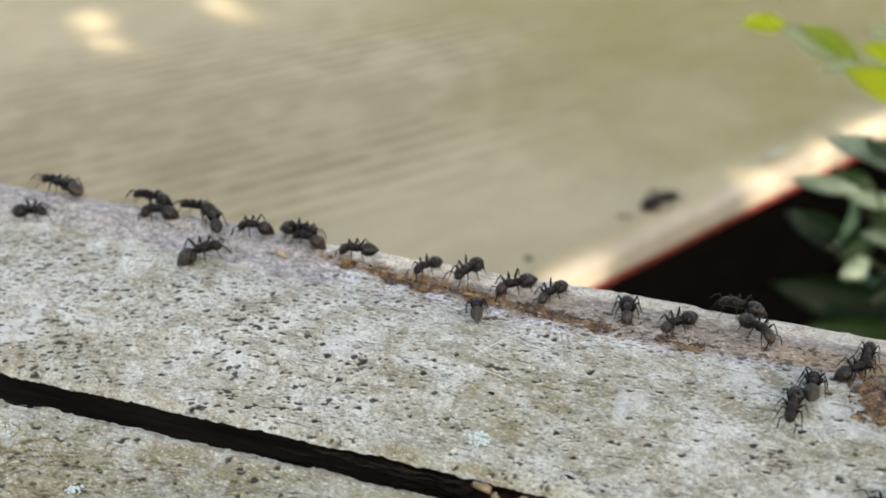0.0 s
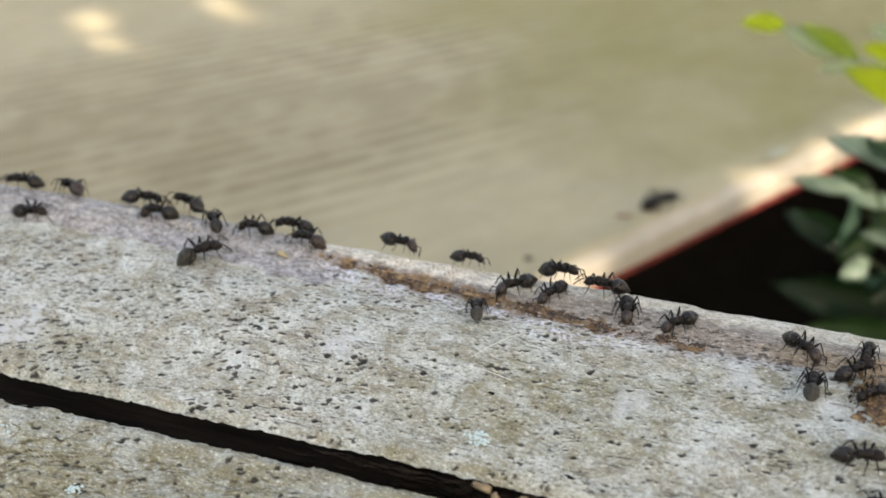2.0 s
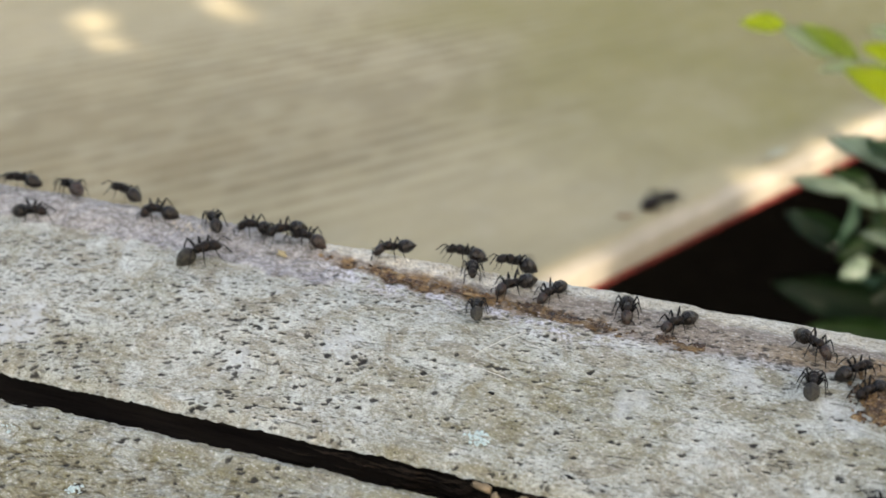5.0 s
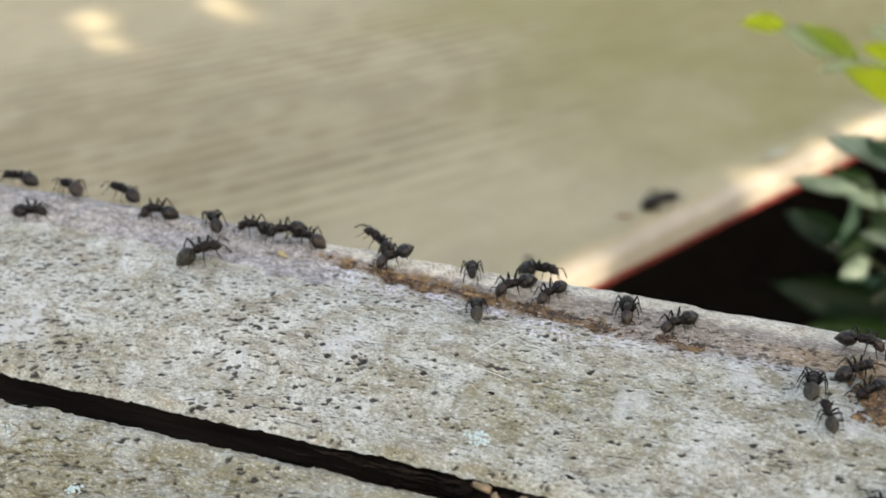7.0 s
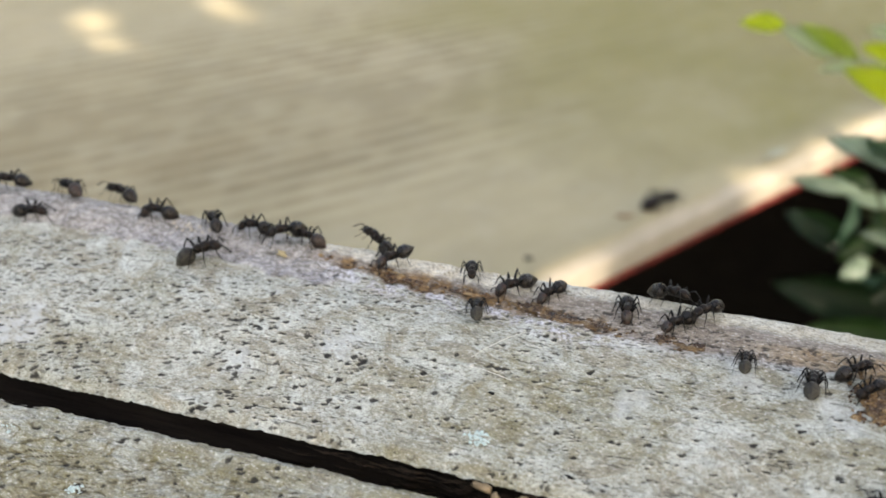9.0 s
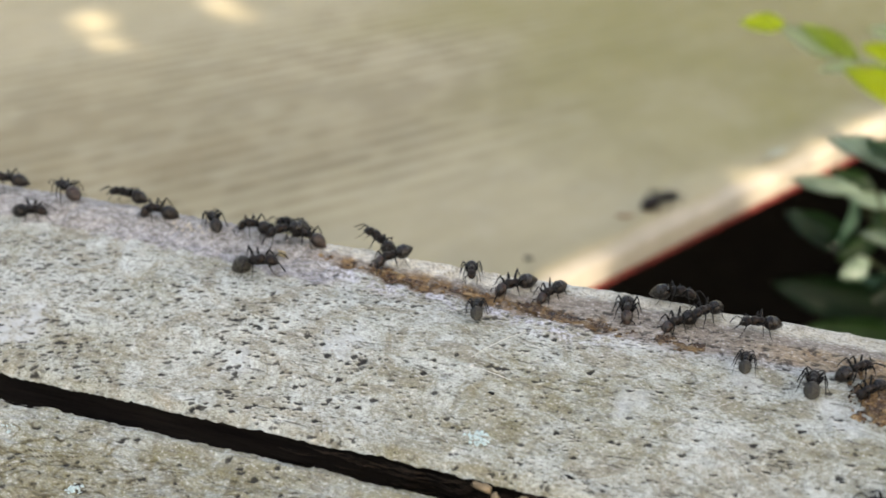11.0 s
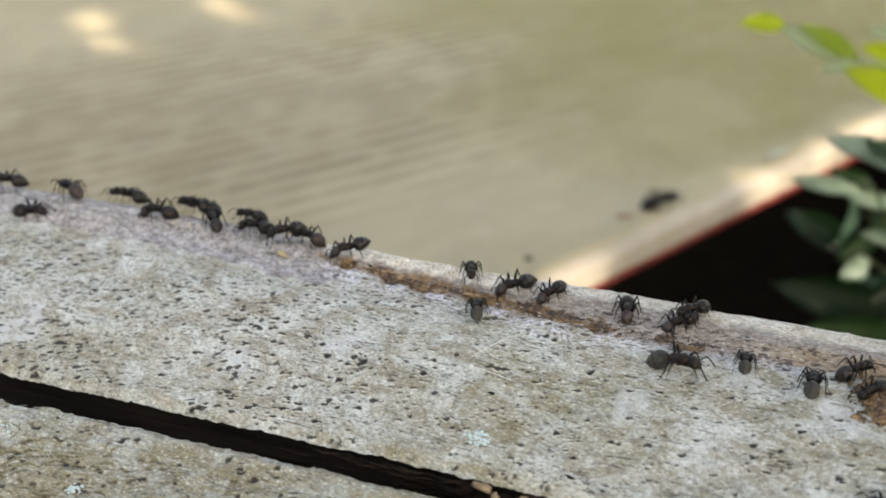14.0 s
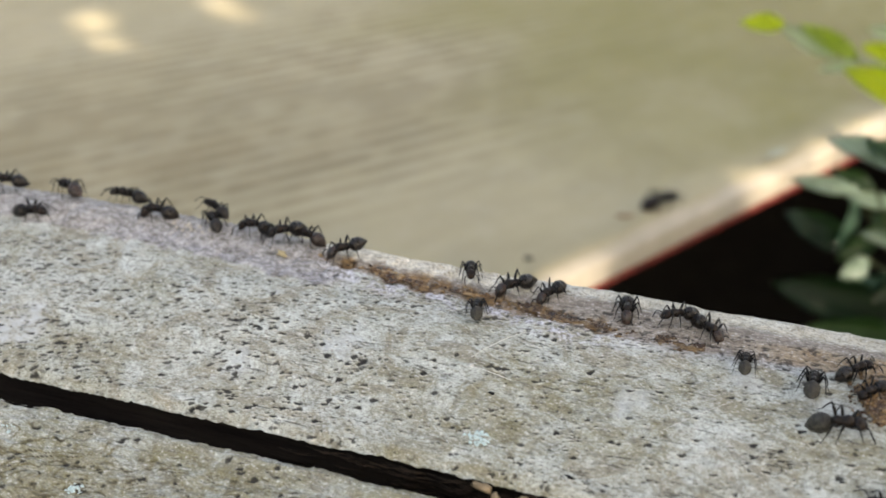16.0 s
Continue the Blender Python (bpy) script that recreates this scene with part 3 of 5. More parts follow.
def build_panel():
    panel = tagged(new("wooden_panel"), "pale grooved decking board with a red painted underside", "board")
    a0, a1, wide = -0.22, 0.90, 0.72
    flat = lambda off: [on_panel(a, c).xy for a, c in ((a0, wide), (a1, wide), (a1, off), (a0, off))]
    part("board", prism(flat(0.0016), PANEL_Z - 0.0120, PANEL_Z - 0.0044), FRESH, panel, smooth=False)
    part("painted_underside", prism(flat(0.0008), PANEL_Z - 0.0145, PANEL_Z - 0.0122), RED, panel, "red painted underside", smooth=False)
    # weathered upper face with worn ripples along the board, chamfered at the cut edge
    across = np.concatenate([[0.0012, 0.0012, 0.0018, 0.0030, 0.0045, 0.0060, 0.0072, 0.0082], np.arange(0.0094, wide, 0.0011)])
    along = np.concatenate([np.arange(a0, 0.75, 0.004), [a1]])
    A, C = np.meshgrid(along, across, indexing="ij")
    pitch = 0.0114
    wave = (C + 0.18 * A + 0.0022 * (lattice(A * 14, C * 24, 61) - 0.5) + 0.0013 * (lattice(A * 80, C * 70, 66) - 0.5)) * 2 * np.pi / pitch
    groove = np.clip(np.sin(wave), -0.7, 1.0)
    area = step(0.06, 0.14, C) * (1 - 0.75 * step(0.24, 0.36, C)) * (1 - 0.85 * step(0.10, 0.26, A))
    up = 0.0003 * groove * area * (0.3 + 0.9 * lattice(A * 18, C * 22, 62)) + 0.00008 * (lattice(A * 20, C * 90, 63) - 0.5)
    up[:, :8] = np.array([-0.0119, -0.0042, -0.0033, -0.0026, -0.0017, -0.0009, -0.0003, 0.0])
    P = np.stack([EDGE_AT.x + EDGE_DIR.x * A + EDGE_IN.x * C, EDGE_AT.y + EDGE_DIR.y * A + EDGE_IN.y * C, PANEL_Z + up], -1).reshape(-1, 3)
    n, k = A.shape
    i = np.arange(n * k).reshape(n, k)
    quads = np.stack([i[:-1, :-1], i[1:, :-1], i[1:, 1:], i[:-1, 1:]], -1).reshape(-1, 4)
    me = bpy.data.meshes.new("face")
    me.from_pydata(P.tolist(), [], quads.tolist())
    me.polygons.foreach_set("use_smooth", np.ones(len(me.polygons), bool))
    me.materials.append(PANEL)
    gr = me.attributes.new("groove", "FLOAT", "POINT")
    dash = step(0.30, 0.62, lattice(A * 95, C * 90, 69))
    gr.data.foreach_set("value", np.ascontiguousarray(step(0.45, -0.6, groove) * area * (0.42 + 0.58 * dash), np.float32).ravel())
    stain = me.attributes.new("stain", "FLOAT", "POINT")
    stain.data.foreach_set("value", np.ascontiguousarray(1.0 * step(0.04, 0.20, A + 0.10 * (lattice(A * 11, C * 15, 67) - 0.5)) * (1 - step(0.20, 0.36, C + 0.08 * (lattice(A * 18, C * 22, 68) - 0.5))) * step(0.004, 0.03, C), np.float32).ravel())
    damp = me.attributes.new("damp", "FLOAT", "POINT")
    damp.data.foreach_set("value", np.ascontiguousarray(0.6 * (1 - step(-0.06, 0.10, A + 0.10 * (lattice(A * 12, C * 14, 70) - 0.5))) * step(0.09, 0.15, C) * (1 - step(0.20, 0.33, C + 0.06 * (lattice(A * 16, C * 18, 71) - 0.5))) * (0.5 + 0.7 * lattice(A * 30, C * 42, 72)), np.float32).ravel())
    rim = me.attributes.new("rim", "FLOAT", "POINT")
    rim.data.foreach_set("value", np.ascontiguousarray(1 - step(0.0045, 0.0085, C + 0.002 * lattice(A * 60, C * 0, 64)), np.float32).ravel())
    me.update()
    tagged(new("face", me)).parent = panel
    return panel


build_panel()

ground = tagged(new("ground", mesh_of("ground", prism([(-60, -60), (60, -60), (60, 60), (-60, 60)], -0.2, 0.0), SOIL, False)), "dark bare soil with shade put into its colour", "ground", kind="structure")


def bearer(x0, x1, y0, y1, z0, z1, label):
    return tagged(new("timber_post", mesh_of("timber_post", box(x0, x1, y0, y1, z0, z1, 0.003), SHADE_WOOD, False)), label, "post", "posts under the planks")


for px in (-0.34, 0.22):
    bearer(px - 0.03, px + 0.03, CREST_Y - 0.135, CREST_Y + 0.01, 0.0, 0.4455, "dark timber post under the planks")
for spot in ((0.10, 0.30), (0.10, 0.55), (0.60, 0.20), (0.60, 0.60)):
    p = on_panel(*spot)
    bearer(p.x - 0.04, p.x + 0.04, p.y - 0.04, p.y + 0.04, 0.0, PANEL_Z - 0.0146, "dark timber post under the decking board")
# Two walls added only to block light and darken the hollow.
shade_wall_side = tagged(new("shade_wall_side", mesh_of("shade_wall_side", box(0.16, 0.19, 0.185, 1.30, 0.0, 0.33, 0.002), SHADE_WOOD, False)), "dark boarding added to keep light out of the hollow", "wall", kind="structure")
shade_wall_far = tagged(new("shade_wall_far", mesh_of("shade_wall_far", box(-0.9, 0.155, 0.75, 0.78, 0.0, PANEL_Z - 0.03, 0.002), SHADE_WOOD, False)), "dark boarding added to keep light out of the hollow", "wall", kind="structure")


# ---- the tree that shades the place ----
def build_tree():
    tree = tagged(new("tree"), "broad-leaved tree whose crown dapples the light", "tree")
    to_sun = Vector((math.cos(st) * math.cos(su), math.sin(st) * math.cos(su), math.sin(su)))
    hub = Vector((-0.08, 0.32, 0.45)) + to_sun * 1.9
    foot = Vector((1.55, -0.95, 0))
    trunk = [foot, foot + Vector((0.03, 0.02, 0.7)), foot + Vector((-0.08, 0.08, 1.4)), foot + Vector((-0.25, 0.2, 2.0))]
    part("trunk", tube(trunk, [0.11, 0.085, 0.07, 0.05], 12), BARK, tree)
    r = random.Random(6)
    for k in range(7):
        end = hub + Vector((r.uniform(-0.7, 0.7), r.uniform(-0.7, 0.7), r.uniform(0.15, 0.45)))
        part("limb", tube([trunk[2 + k % 2], trunk[3].lerp(end, 0.5) + Vector((0, 0, 0.12)), end], [0.035, 0.02, 0.006], 8), BARK, tree)
    # gaps in the crown through which the sun reaches the boards
    gaps = [(Vector(p), g) for p, g in GAPS]
    side = to_sun.orthogonal().normalized()
    over = to_sun.cross(side)
    rs = np.random.RandomState(10)
    verts, faces = [], []
    for k in range(54000):
        a, c = rs.uniform(-0.95, 0.95), rs.uniform(-0.95, 0.95)
        d = rs.uniform(-1, 1) * (0.12 + 0.42 * max(0.0, 1 - (a * a + c * c) / 0.9))
        size = rs.uniform(0.017, 0.031)
        n = (to_sun + Vector(rs.uniform(-0.6, 0.6, 3))).normalized()
        ang = rs.uniform(0, 6.283)
        if math.hypot(a, c) > 0.78 + 0.2 * rs.rand():
            continue
        p = hub + side * a + over * c + to_sun * d
        clear = True
        for g, rad in gaps:
            v = p - g
            if (v - to_sun * v.dot(to_sun)).length < rad + size * 0.9:
                clear = False
        if not clear:
            continue
        u = n.orthogonal().normalized()
        u, w = u * math.cos(ang) + n.cross(u) * math.sin(ang), n.cross(u) * math.cos(ang) - u * math.sin(ang)
        i = len(verts)
        for fx, fy, fz in ((-1, 0, 0), (-0.3, 0.48, 0.12), (0.45, 0.4, 0.1), (1, 0, -0.1), (0.45, -0.4, 0.1), (-0.3, -0.48, 0.12), (0, 0, 0)):
            verts.append(p + (u * fx + w * fy + n * fz) * size)
        faces += [(i + 6, i + q, i + (q + 1) % 6) for q in range(6)]
    me = bpy.data.meshes.new("crown")
    me.from_pydata([tuple(v) for v in verts], [], faces)
    me.materials.append(LEAF)
    crown = new("crown", me)
    crown.parent = tree
    tagged(crown, kind="stuff")
    return tree


def edge_gap(along, out, radius):
    """A gap whose light falls on the board's cut edge."""
    p = EDGE_AT + EDGE_DIR * along - EDGE_IN * out
    return (p.x, p.y, PANEL_Z - 0.005), radius


GAPS = [((-0.064, 0.167, 0.497), -0.0075),
        *[edge_gap(0.004 + 0.006 * k, 0.0090, 0.001) for k in range(3)], *[edge_gap(0.132 + 0.006 * k, 0.0084, 0.002) for k in range(12)], edge_gap(0.215, 0.004, 0.0),
        ((0.0405, 0.3665, 0.3935), -0.002), ((0.026, 0.384, 0.4185), -0.004), ((0.043, 0.3835, 0.415), -0.006),
        ((-0.390, 0.514, 0.40), -0.003), ((-0.381, 0.507, 0.40), -0.002), ((-0.366, 0.493, 0.40), -0.001), ((-0.352, 0.480, 0.40), -0.0015), ((-0.338, 0.469, 0.40), -0.003),
        ((-0.337, 0.554, 0.40), -0.004), ((-0.323, 0.561, 0.40), -0.003), ((-0.3115, 0.550, 0.40), -0.002), ((-0.2987, 0.5388, 0.40), -0.003)]
build_tree()


# ---- plant beside the panel ----
def leaf_mesh(length, width, droop, fold, mat, name="leaf"):
    """An oval pointed leaf along x, folded at its midrib, with a solid thickness."""
    bm = bmesh.new()
    n, rows = 10, []
    for i in range(n + 1):
        k = i / n
        w = width * (math.sin(math.pi * k ** 0.85) ** 0.8 if 0 < k < 1 else 0.02) * 0.5 + 0.0002
        z = -droop * k * k + 0.004 * math.sin(6 * k) * width * 8
        rows.append([bm.verts.new((length * k, s * w, z + fold * abs(s) * w + 0.0006 * math.sin(9 * k + 3 * s))) for s in (-1, -0.5, 0, 0.5, 1)])
    for a, b in zip(rows, rows[1:]):
        for j in range(4):
            bm.faces.new((a[j], b[j], b[j + 1], a[j + 1]))
    bmesh.ops.solidify(bm, geom=bm.faces[:], thickness=0.0004)
    bmesh.ops.recalc_face_normals(bm, faces=bm.faces)
    return mesh_of(name, bm, mat)


def lay_leaf(plant, base, tip, width, mat, roll=0.0, droop=0.1, label=""):
    a, b = Vector(base), Vector(tip)
    d = b - a
    ob = part("leaf", leaf_mesh(d.length, width, droop * d.length, 0.35, mat), None, plant, label)
    m = d.to_track_quat("X", "Z").to_matrix().to_4x4()
    ob.matrix_local = Matrix.Translation(a) @ m @ pose(0, 0, 0, roll)
    return ob


def build_plant():
    plant = tagged(new("shrub"), "leafy green shrub growing up beside the panel", "shrub")
    base, top = Vector((0.085, 0.40, 0.0)), Vector((0.060, 0.452, 0.47))
    main = [base.lerp(top, k / 8) + Vector((0.006 * math.sin(k * 1.3), 0.004 * math.cos(k * 2.1), 0)) for k in range(9)]
    part("stem", tube(main, [0.0035 - 0.0028 * k / 8 for k in range(9)]), STEM, plant)
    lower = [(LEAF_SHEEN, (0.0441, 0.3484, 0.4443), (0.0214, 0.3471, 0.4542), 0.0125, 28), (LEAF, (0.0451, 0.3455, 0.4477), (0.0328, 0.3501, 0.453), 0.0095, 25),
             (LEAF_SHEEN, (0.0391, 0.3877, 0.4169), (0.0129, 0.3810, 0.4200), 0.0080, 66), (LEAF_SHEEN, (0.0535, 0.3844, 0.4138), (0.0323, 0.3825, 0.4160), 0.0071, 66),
             (LEAF, (0.0385, 0.3471, 0.4366), (0.0243, 0.342, 0.4445), 0.0060, 55), (LEAF_SHADED, (0.0405, 0.3945, 0.3877), (0.0136, 0.3934, 0.4001), 0.0146, 60),
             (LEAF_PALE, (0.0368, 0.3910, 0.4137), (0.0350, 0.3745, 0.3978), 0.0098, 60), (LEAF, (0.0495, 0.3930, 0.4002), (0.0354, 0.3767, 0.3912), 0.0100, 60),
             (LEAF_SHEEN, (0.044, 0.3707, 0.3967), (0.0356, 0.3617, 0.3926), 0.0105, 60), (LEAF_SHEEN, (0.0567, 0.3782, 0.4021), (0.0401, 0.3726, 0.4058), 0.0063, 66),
             (LEAF_SHADED, (0.0652, 0.3971, 0.3591), (0.0140, 0.3873, 0.3703), 0.0218, 60), (LEAF, (0.0707, 0.3843, 0.3551), (0.0286, 0.3740, 0.3609), 0.0169, 55),
             (LEAF_SHADED, (0.0626, 0.3880, 0.3852), (0.0487, 0.3716, 0.3759), 0.0130, 60), (LEAF, (0.0636, 0.3918, 0.3908), (0.0454, 0.3939, 0.4039), 0.0121, 60),
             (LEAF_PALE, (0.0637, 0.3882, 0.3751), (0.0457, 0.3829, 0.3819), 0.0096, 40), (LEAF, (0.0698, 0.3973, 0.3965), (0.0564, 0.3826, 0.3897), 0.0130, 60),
             (LEAF_SHADED, (0.0787, 0.3840, 0.3703), (0.0601, 0.3781, 0.3805), 0.0130, 50)]
    upper = [(LEAF_BRIGHT, (0.0015, 0.4642, 0.4521), (-0.0165, 0.4591, 0.4533), 0.0092, 60), (LEAF_MINT, (0.0244, 0.4652, 0.4397), (0.0002, 0.4648, 0.4517), 0.0096, 62),
             (LEAF_YOUNG, (0.0334, 0.4649, 0.4403), (0.0083, 0.4646, 0.4531), 0.0092, 62), (LEAF_MINT, (0.0341, 0.4689, 0.4365), (0.0188, 0.4628, 0.4348), 0.0062, 60),
             (LEAF_BRIGHT, (0.0635, 0.4609, 0.4238), (0.0287, 0.4586, 0.4385), 0.0160, 60), (LEAF_BRIGHT, (0.0501, 0.4746, 0.4373), (0.0346, 0.4737, 0.4440), 0.0100, 50),
             (LEAF_MINT, (0.0488, 0.4813, 0.4450), (0.0364, 0.4799, 0.4492), 0.0076, 50)]
    looks = {LEAF: "", LEAF_SHADED: "dark green leaf, shade put into its colour", LEAF_PALE: "pale green leaf, sky sheen put into its colour", LEAF_SHEEN: "grey-green leaf, bright sky sheen put into its colour", LEAF_MINT: "pale mint-green leaf, light put into its colour", LEAF_BRIGHT: "yellow-green young leaf, sunlight put into its colour", LEAF_YOUNG: "fresh green young leaf"}
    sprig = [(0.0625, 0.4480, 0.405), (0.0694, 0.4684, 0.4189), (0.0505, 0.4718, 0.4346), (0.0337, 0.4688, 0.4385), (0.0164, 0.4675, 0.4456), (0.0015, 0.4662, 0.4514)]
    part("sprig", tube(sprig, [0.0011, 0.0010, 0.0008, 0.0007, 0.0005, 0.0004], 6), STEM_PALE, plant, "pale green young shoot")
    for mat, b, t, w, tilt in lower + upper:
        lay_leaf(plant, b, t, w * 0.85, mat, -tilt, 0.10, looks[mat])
    for mat, b, t, w, tilt in lower:
        k = min(range(9), key=lambda i: (main[i] - Vector(b)).length)
        part("twig", tube([main[max(k - 1, 0)], (main[max(k - 1, 0)] + Vector(b)) / 2 + Vector((0, 0, -0.004)), b], [0.0010, 0.0007, 0.0005], 5), STEM, plant)
    return plant


build_plant()


# ---- the ants ----
MM = 0.001


def ant_profile(pts):
    return [(x * MM, max(r, 0.02) * MM) for x, r in pts]


GASTER = mesh_of("gaster", lathe(ant_profile([(0.12, 0.2), (-0.05, 0.60), (-0.30, 0.96), (-0.72, 1.22), (-1.05, 1.29), (-1.08, 1.25), (-1.6, 1.29), (-1.95, 1.20), (-1.98, 1.15), (-2.40, 0.93), (-2.66, 0.74), (-2.69, 0.70), (-3.02, 0.40), (-3.26, 0.18), (-3.36, 0.04)]), 18, 0.94, 0.98), ANT_GASTER)
HEAD = mesh_of("head", lathe(ant_profile([(-0.05, 0.24), (0.04, 0.58), (0.22, 0.76), (0.55, 0.89), (0.95, 0.87), (1.32, 0.74), (1.6, 0.55), (1.75, 0.32), (1.8, 0.05)]), 16, 1.0, 0.86, [0, 0.02 * MM, 0.03 * MM, 0.02 * MM, -0.02 * MM, -0.10 * MM, -0.18 * MM, -0.24 * MM, -0.26 * MM]), ANT)
STICKY_HEAD = HEAD.copy()
STICKY_HEAD.materials[0] = ANT_RED
STICKY_HEAD.transform(Matrix.Diagonal((1.36, 1.04, 1.08, 1)))
THORAX = mesh_of("thorax", lathe(ant_profile([(-1.3, 0.14), (-1.24, 0.42), (-1.0, 0.66), (-0.7, 0.74), (-0.35, 0.72), (-0.2, 0.69), (0.1, 0.77), (0.5, 0.88), (0.85, 0.82), (1.1, 0.62), (1.3, 0.40), (1.36, 0.1)]), 16, 0.86, 1.0, [0, 0, 0.03 * MM, 0.05 * MM, 0.0, 0.0, 0.08 * MM, 0.14 * MM, 0.14 * MM, 0.12 * MM, 0.1 * MM, 0.1 * MM]), ANT)
PETIOLE = mesh_of("petiole", lathe(ant_profile([(-0.42, 0.16), (-0.32, 0.24), (-0.22, 0.4), (-0.1, 0.4), (0, 0.25), (0.12, 0.15)]), 10, 0.8, 1.2), ANT)
EYE_BALL = mesh_of("eye", blob(0.17 * MM, 0.9, 0.0, 1, 2), ANT_LEG)
MANDIBLE = {s: mesh_of("mandible", tube([(0, 0, 0), (0.28 * MM, s * 0.08 * MM, -0.05 * MM), (0.5 * MM, -s * 0.1 * MM, -0.12 * MM)], [0.12 * MM, 0.1 * MM, 0.03 * MM], 6), ANT_LEG) for s in (1, -1)}
FEELER = {s: mesh_of("antenna", tube([(0, 0, 0), (0.45 * MM, s * 0.5 * MM, 0.25 * MM), (0.75 * MM, s * 0.85 * MM, 0.30 * MM), (1.15 * MM, s * 0.98 * MM, -0.05 * MM), (1.65 * MM, s * 1.0 * MM, -0.55 * MM), (2.0 * MM, s * 0.95 * MM, -0.95 * MM)], [0.08 * MM, 0.085 * MM, 0.1 * MM, 0.095 * MM, 0.1 * MM, 0.06 * MM], 6), ANT_LEG) for s in (1, -1)}
# hip, and from the hip the knee, ankle and foot of each leg, in millimetres; the feet reach the wood in either stance
LEG_SHAPE = {"front": ((0.75, 0.40, 1.90), (0.66, 0.92), (1.32, 1.45), (1.75, 1.75)),
             "middle": ((0.10, 0.42, 1.85), (-0.12, 1.12), (-0.36, 1.82), (-0.46, 2.15)),
             "hind": ((-0.55, 0.40, 1.87), (-1.05, 1.02), (-1.92, 1.62), (-2.45, 1.85))}
KNEE_RISE = {"front": 1.10, "middle": 1.28, "hind": 1.55}
LEG_MESH = {}


def leg_mesh(which, s, low):
    """A leg with a thick thigh, a thin shin and a foot; low: how far the body is let down, in millimetres."""
    key = (which, s, low)
    if key not in LEG_MESH:
        hip, knee, ankle, foot = LEG_SHAPE[which]
        drop = -(hip[2] - low)
        k, a, f = (*knee, KNEE_RISE[which] + 0.25 * low), (*ankle, drop * 0.52), (*foot, drop + 0.04)
        pts = [(0, 0, 0), (k[0] * 0.25, k[1] * 0.3, k[2] * 0.14), (k[0] * 0.6, k[1] * 0.62, k[2] * 0.64), k,
               ((k[0] + a[0]) / 2, (k[1] + a[1]) / 2 + 0.08, (k[2] + a[2]) / 2 + 0.1), a, f]
        LEG_MESH[key] = mesh_of("leg", tube([(x * MM, s * y * MM, z * MM) for x, y, z in pts], [r * MM for r in (0.23, 0.21, 0.21, 0.125, 0.10, 0.055, 0.03)], 7), ANT_LEG)
    return LEG_MESH[key]


def build_ant(label, size=1.0, head_dip=8.0, gaster_dip=4.0, gaster_turn=0.0, amber=False, sticky=False, bloom=False, low=0.0):
    """One ant facing +x with its feet at z = 0; its parts turn at the neck, the waist and the hips. low: millimetres that it crouches."""
    ant = tagged(new("ant"), label, "ant", "ants on the plank")
    size *= 1.11
    ant.scale = (size, size, size)
    body = part("thorax", THORAX, None, ant)
    body.location = (0, 0, (2.2 - low) * MM)
    node = part("petiole", PETIOLE, None, ant)
    node.location = (-1.12 * MM, 0, (2.07 - low) * MM)
    mesh = GASTER
    if amber:
        mesh = bpy.data.meshes.get("gaster_amber")
        if not mesh:
            mesh = GASTER.copy()
            mesh.name = "gaster_amber"
            mesh.materials[0] = ANT_RED
    if bloom:
        mesh = bpy.data.meshes.get("gaster_bloom")
        if not mesh:
            mesh = GASTER.copy()
            mesh.name = "gaster_bloom"
            mesh.materials[0] = ANT_BLOOM
    back = part("gaster", mesh, None, ant, "swollen amber gaster" if amber else "dull grey gaster" if bloom else "")
    back.matrix_local = pose(-1.28 * MM, 0, (2.13 - low) * MM, 0, -gaster_dip, gaster_turn)
    skull = part("head", STICKY_HEAD if sticky else HEAD, None, ant, "brown sap-stained head" if sticky else "")
    skull.matrix_local = pose(1.06 * MM, 0, (2.33 - low) * MM, 0, head_dip, 0)
    for s in (1, -1):
        part("eye", EYE_BALL, None, skull).location = (0.62 * MM, s * 0.77 * MM, 0.25 * MM)
        part("mandible", MANDIBLE[s], None, skull).location = (1.5 * MM, s * 0.22 * MM, -0.25 * MM)
        part("antenna", FEELER[s], None, skull).location = (1.25 * MM, s * 0.3 * MM, 0.32 * MM)
        for which in LEG_SHAPE:
            h = LEG_SHAPE[which][0]
            part("leg", leg_mesh(which, s, low), None, ant).location = (h[0] * MM, s * h[1] * MM, (h[2] - low) * MM)
    return ant


def stand(x, s, heading, pitch=0.0, lift=0.0):
    """The pose of an ant at x and s millimetres on the worn plank. heading: degrees from the plank's length, anticlockwise from above."""
    x, s = x * MM, s * MM
    up = Vector((0, -fall_slope(s), 1)).normalized()
    f = Vector((math.cos(radians(heading)), math.sin(radians(heading)), 0))
    f = (f - up * f.dot(up)).normalized()
    side = up.cross(f)
    m = Matrix((f, side, up)).transposed().to_4x4()
    z = CREST_Z - float(fall(s)) + float(mound(x, s)) + lift * MM
    return Matrix.Translation((x, CREST_Y - s, z)) @ m @ pose(0, 0, 0, 0, -pitch, 0)


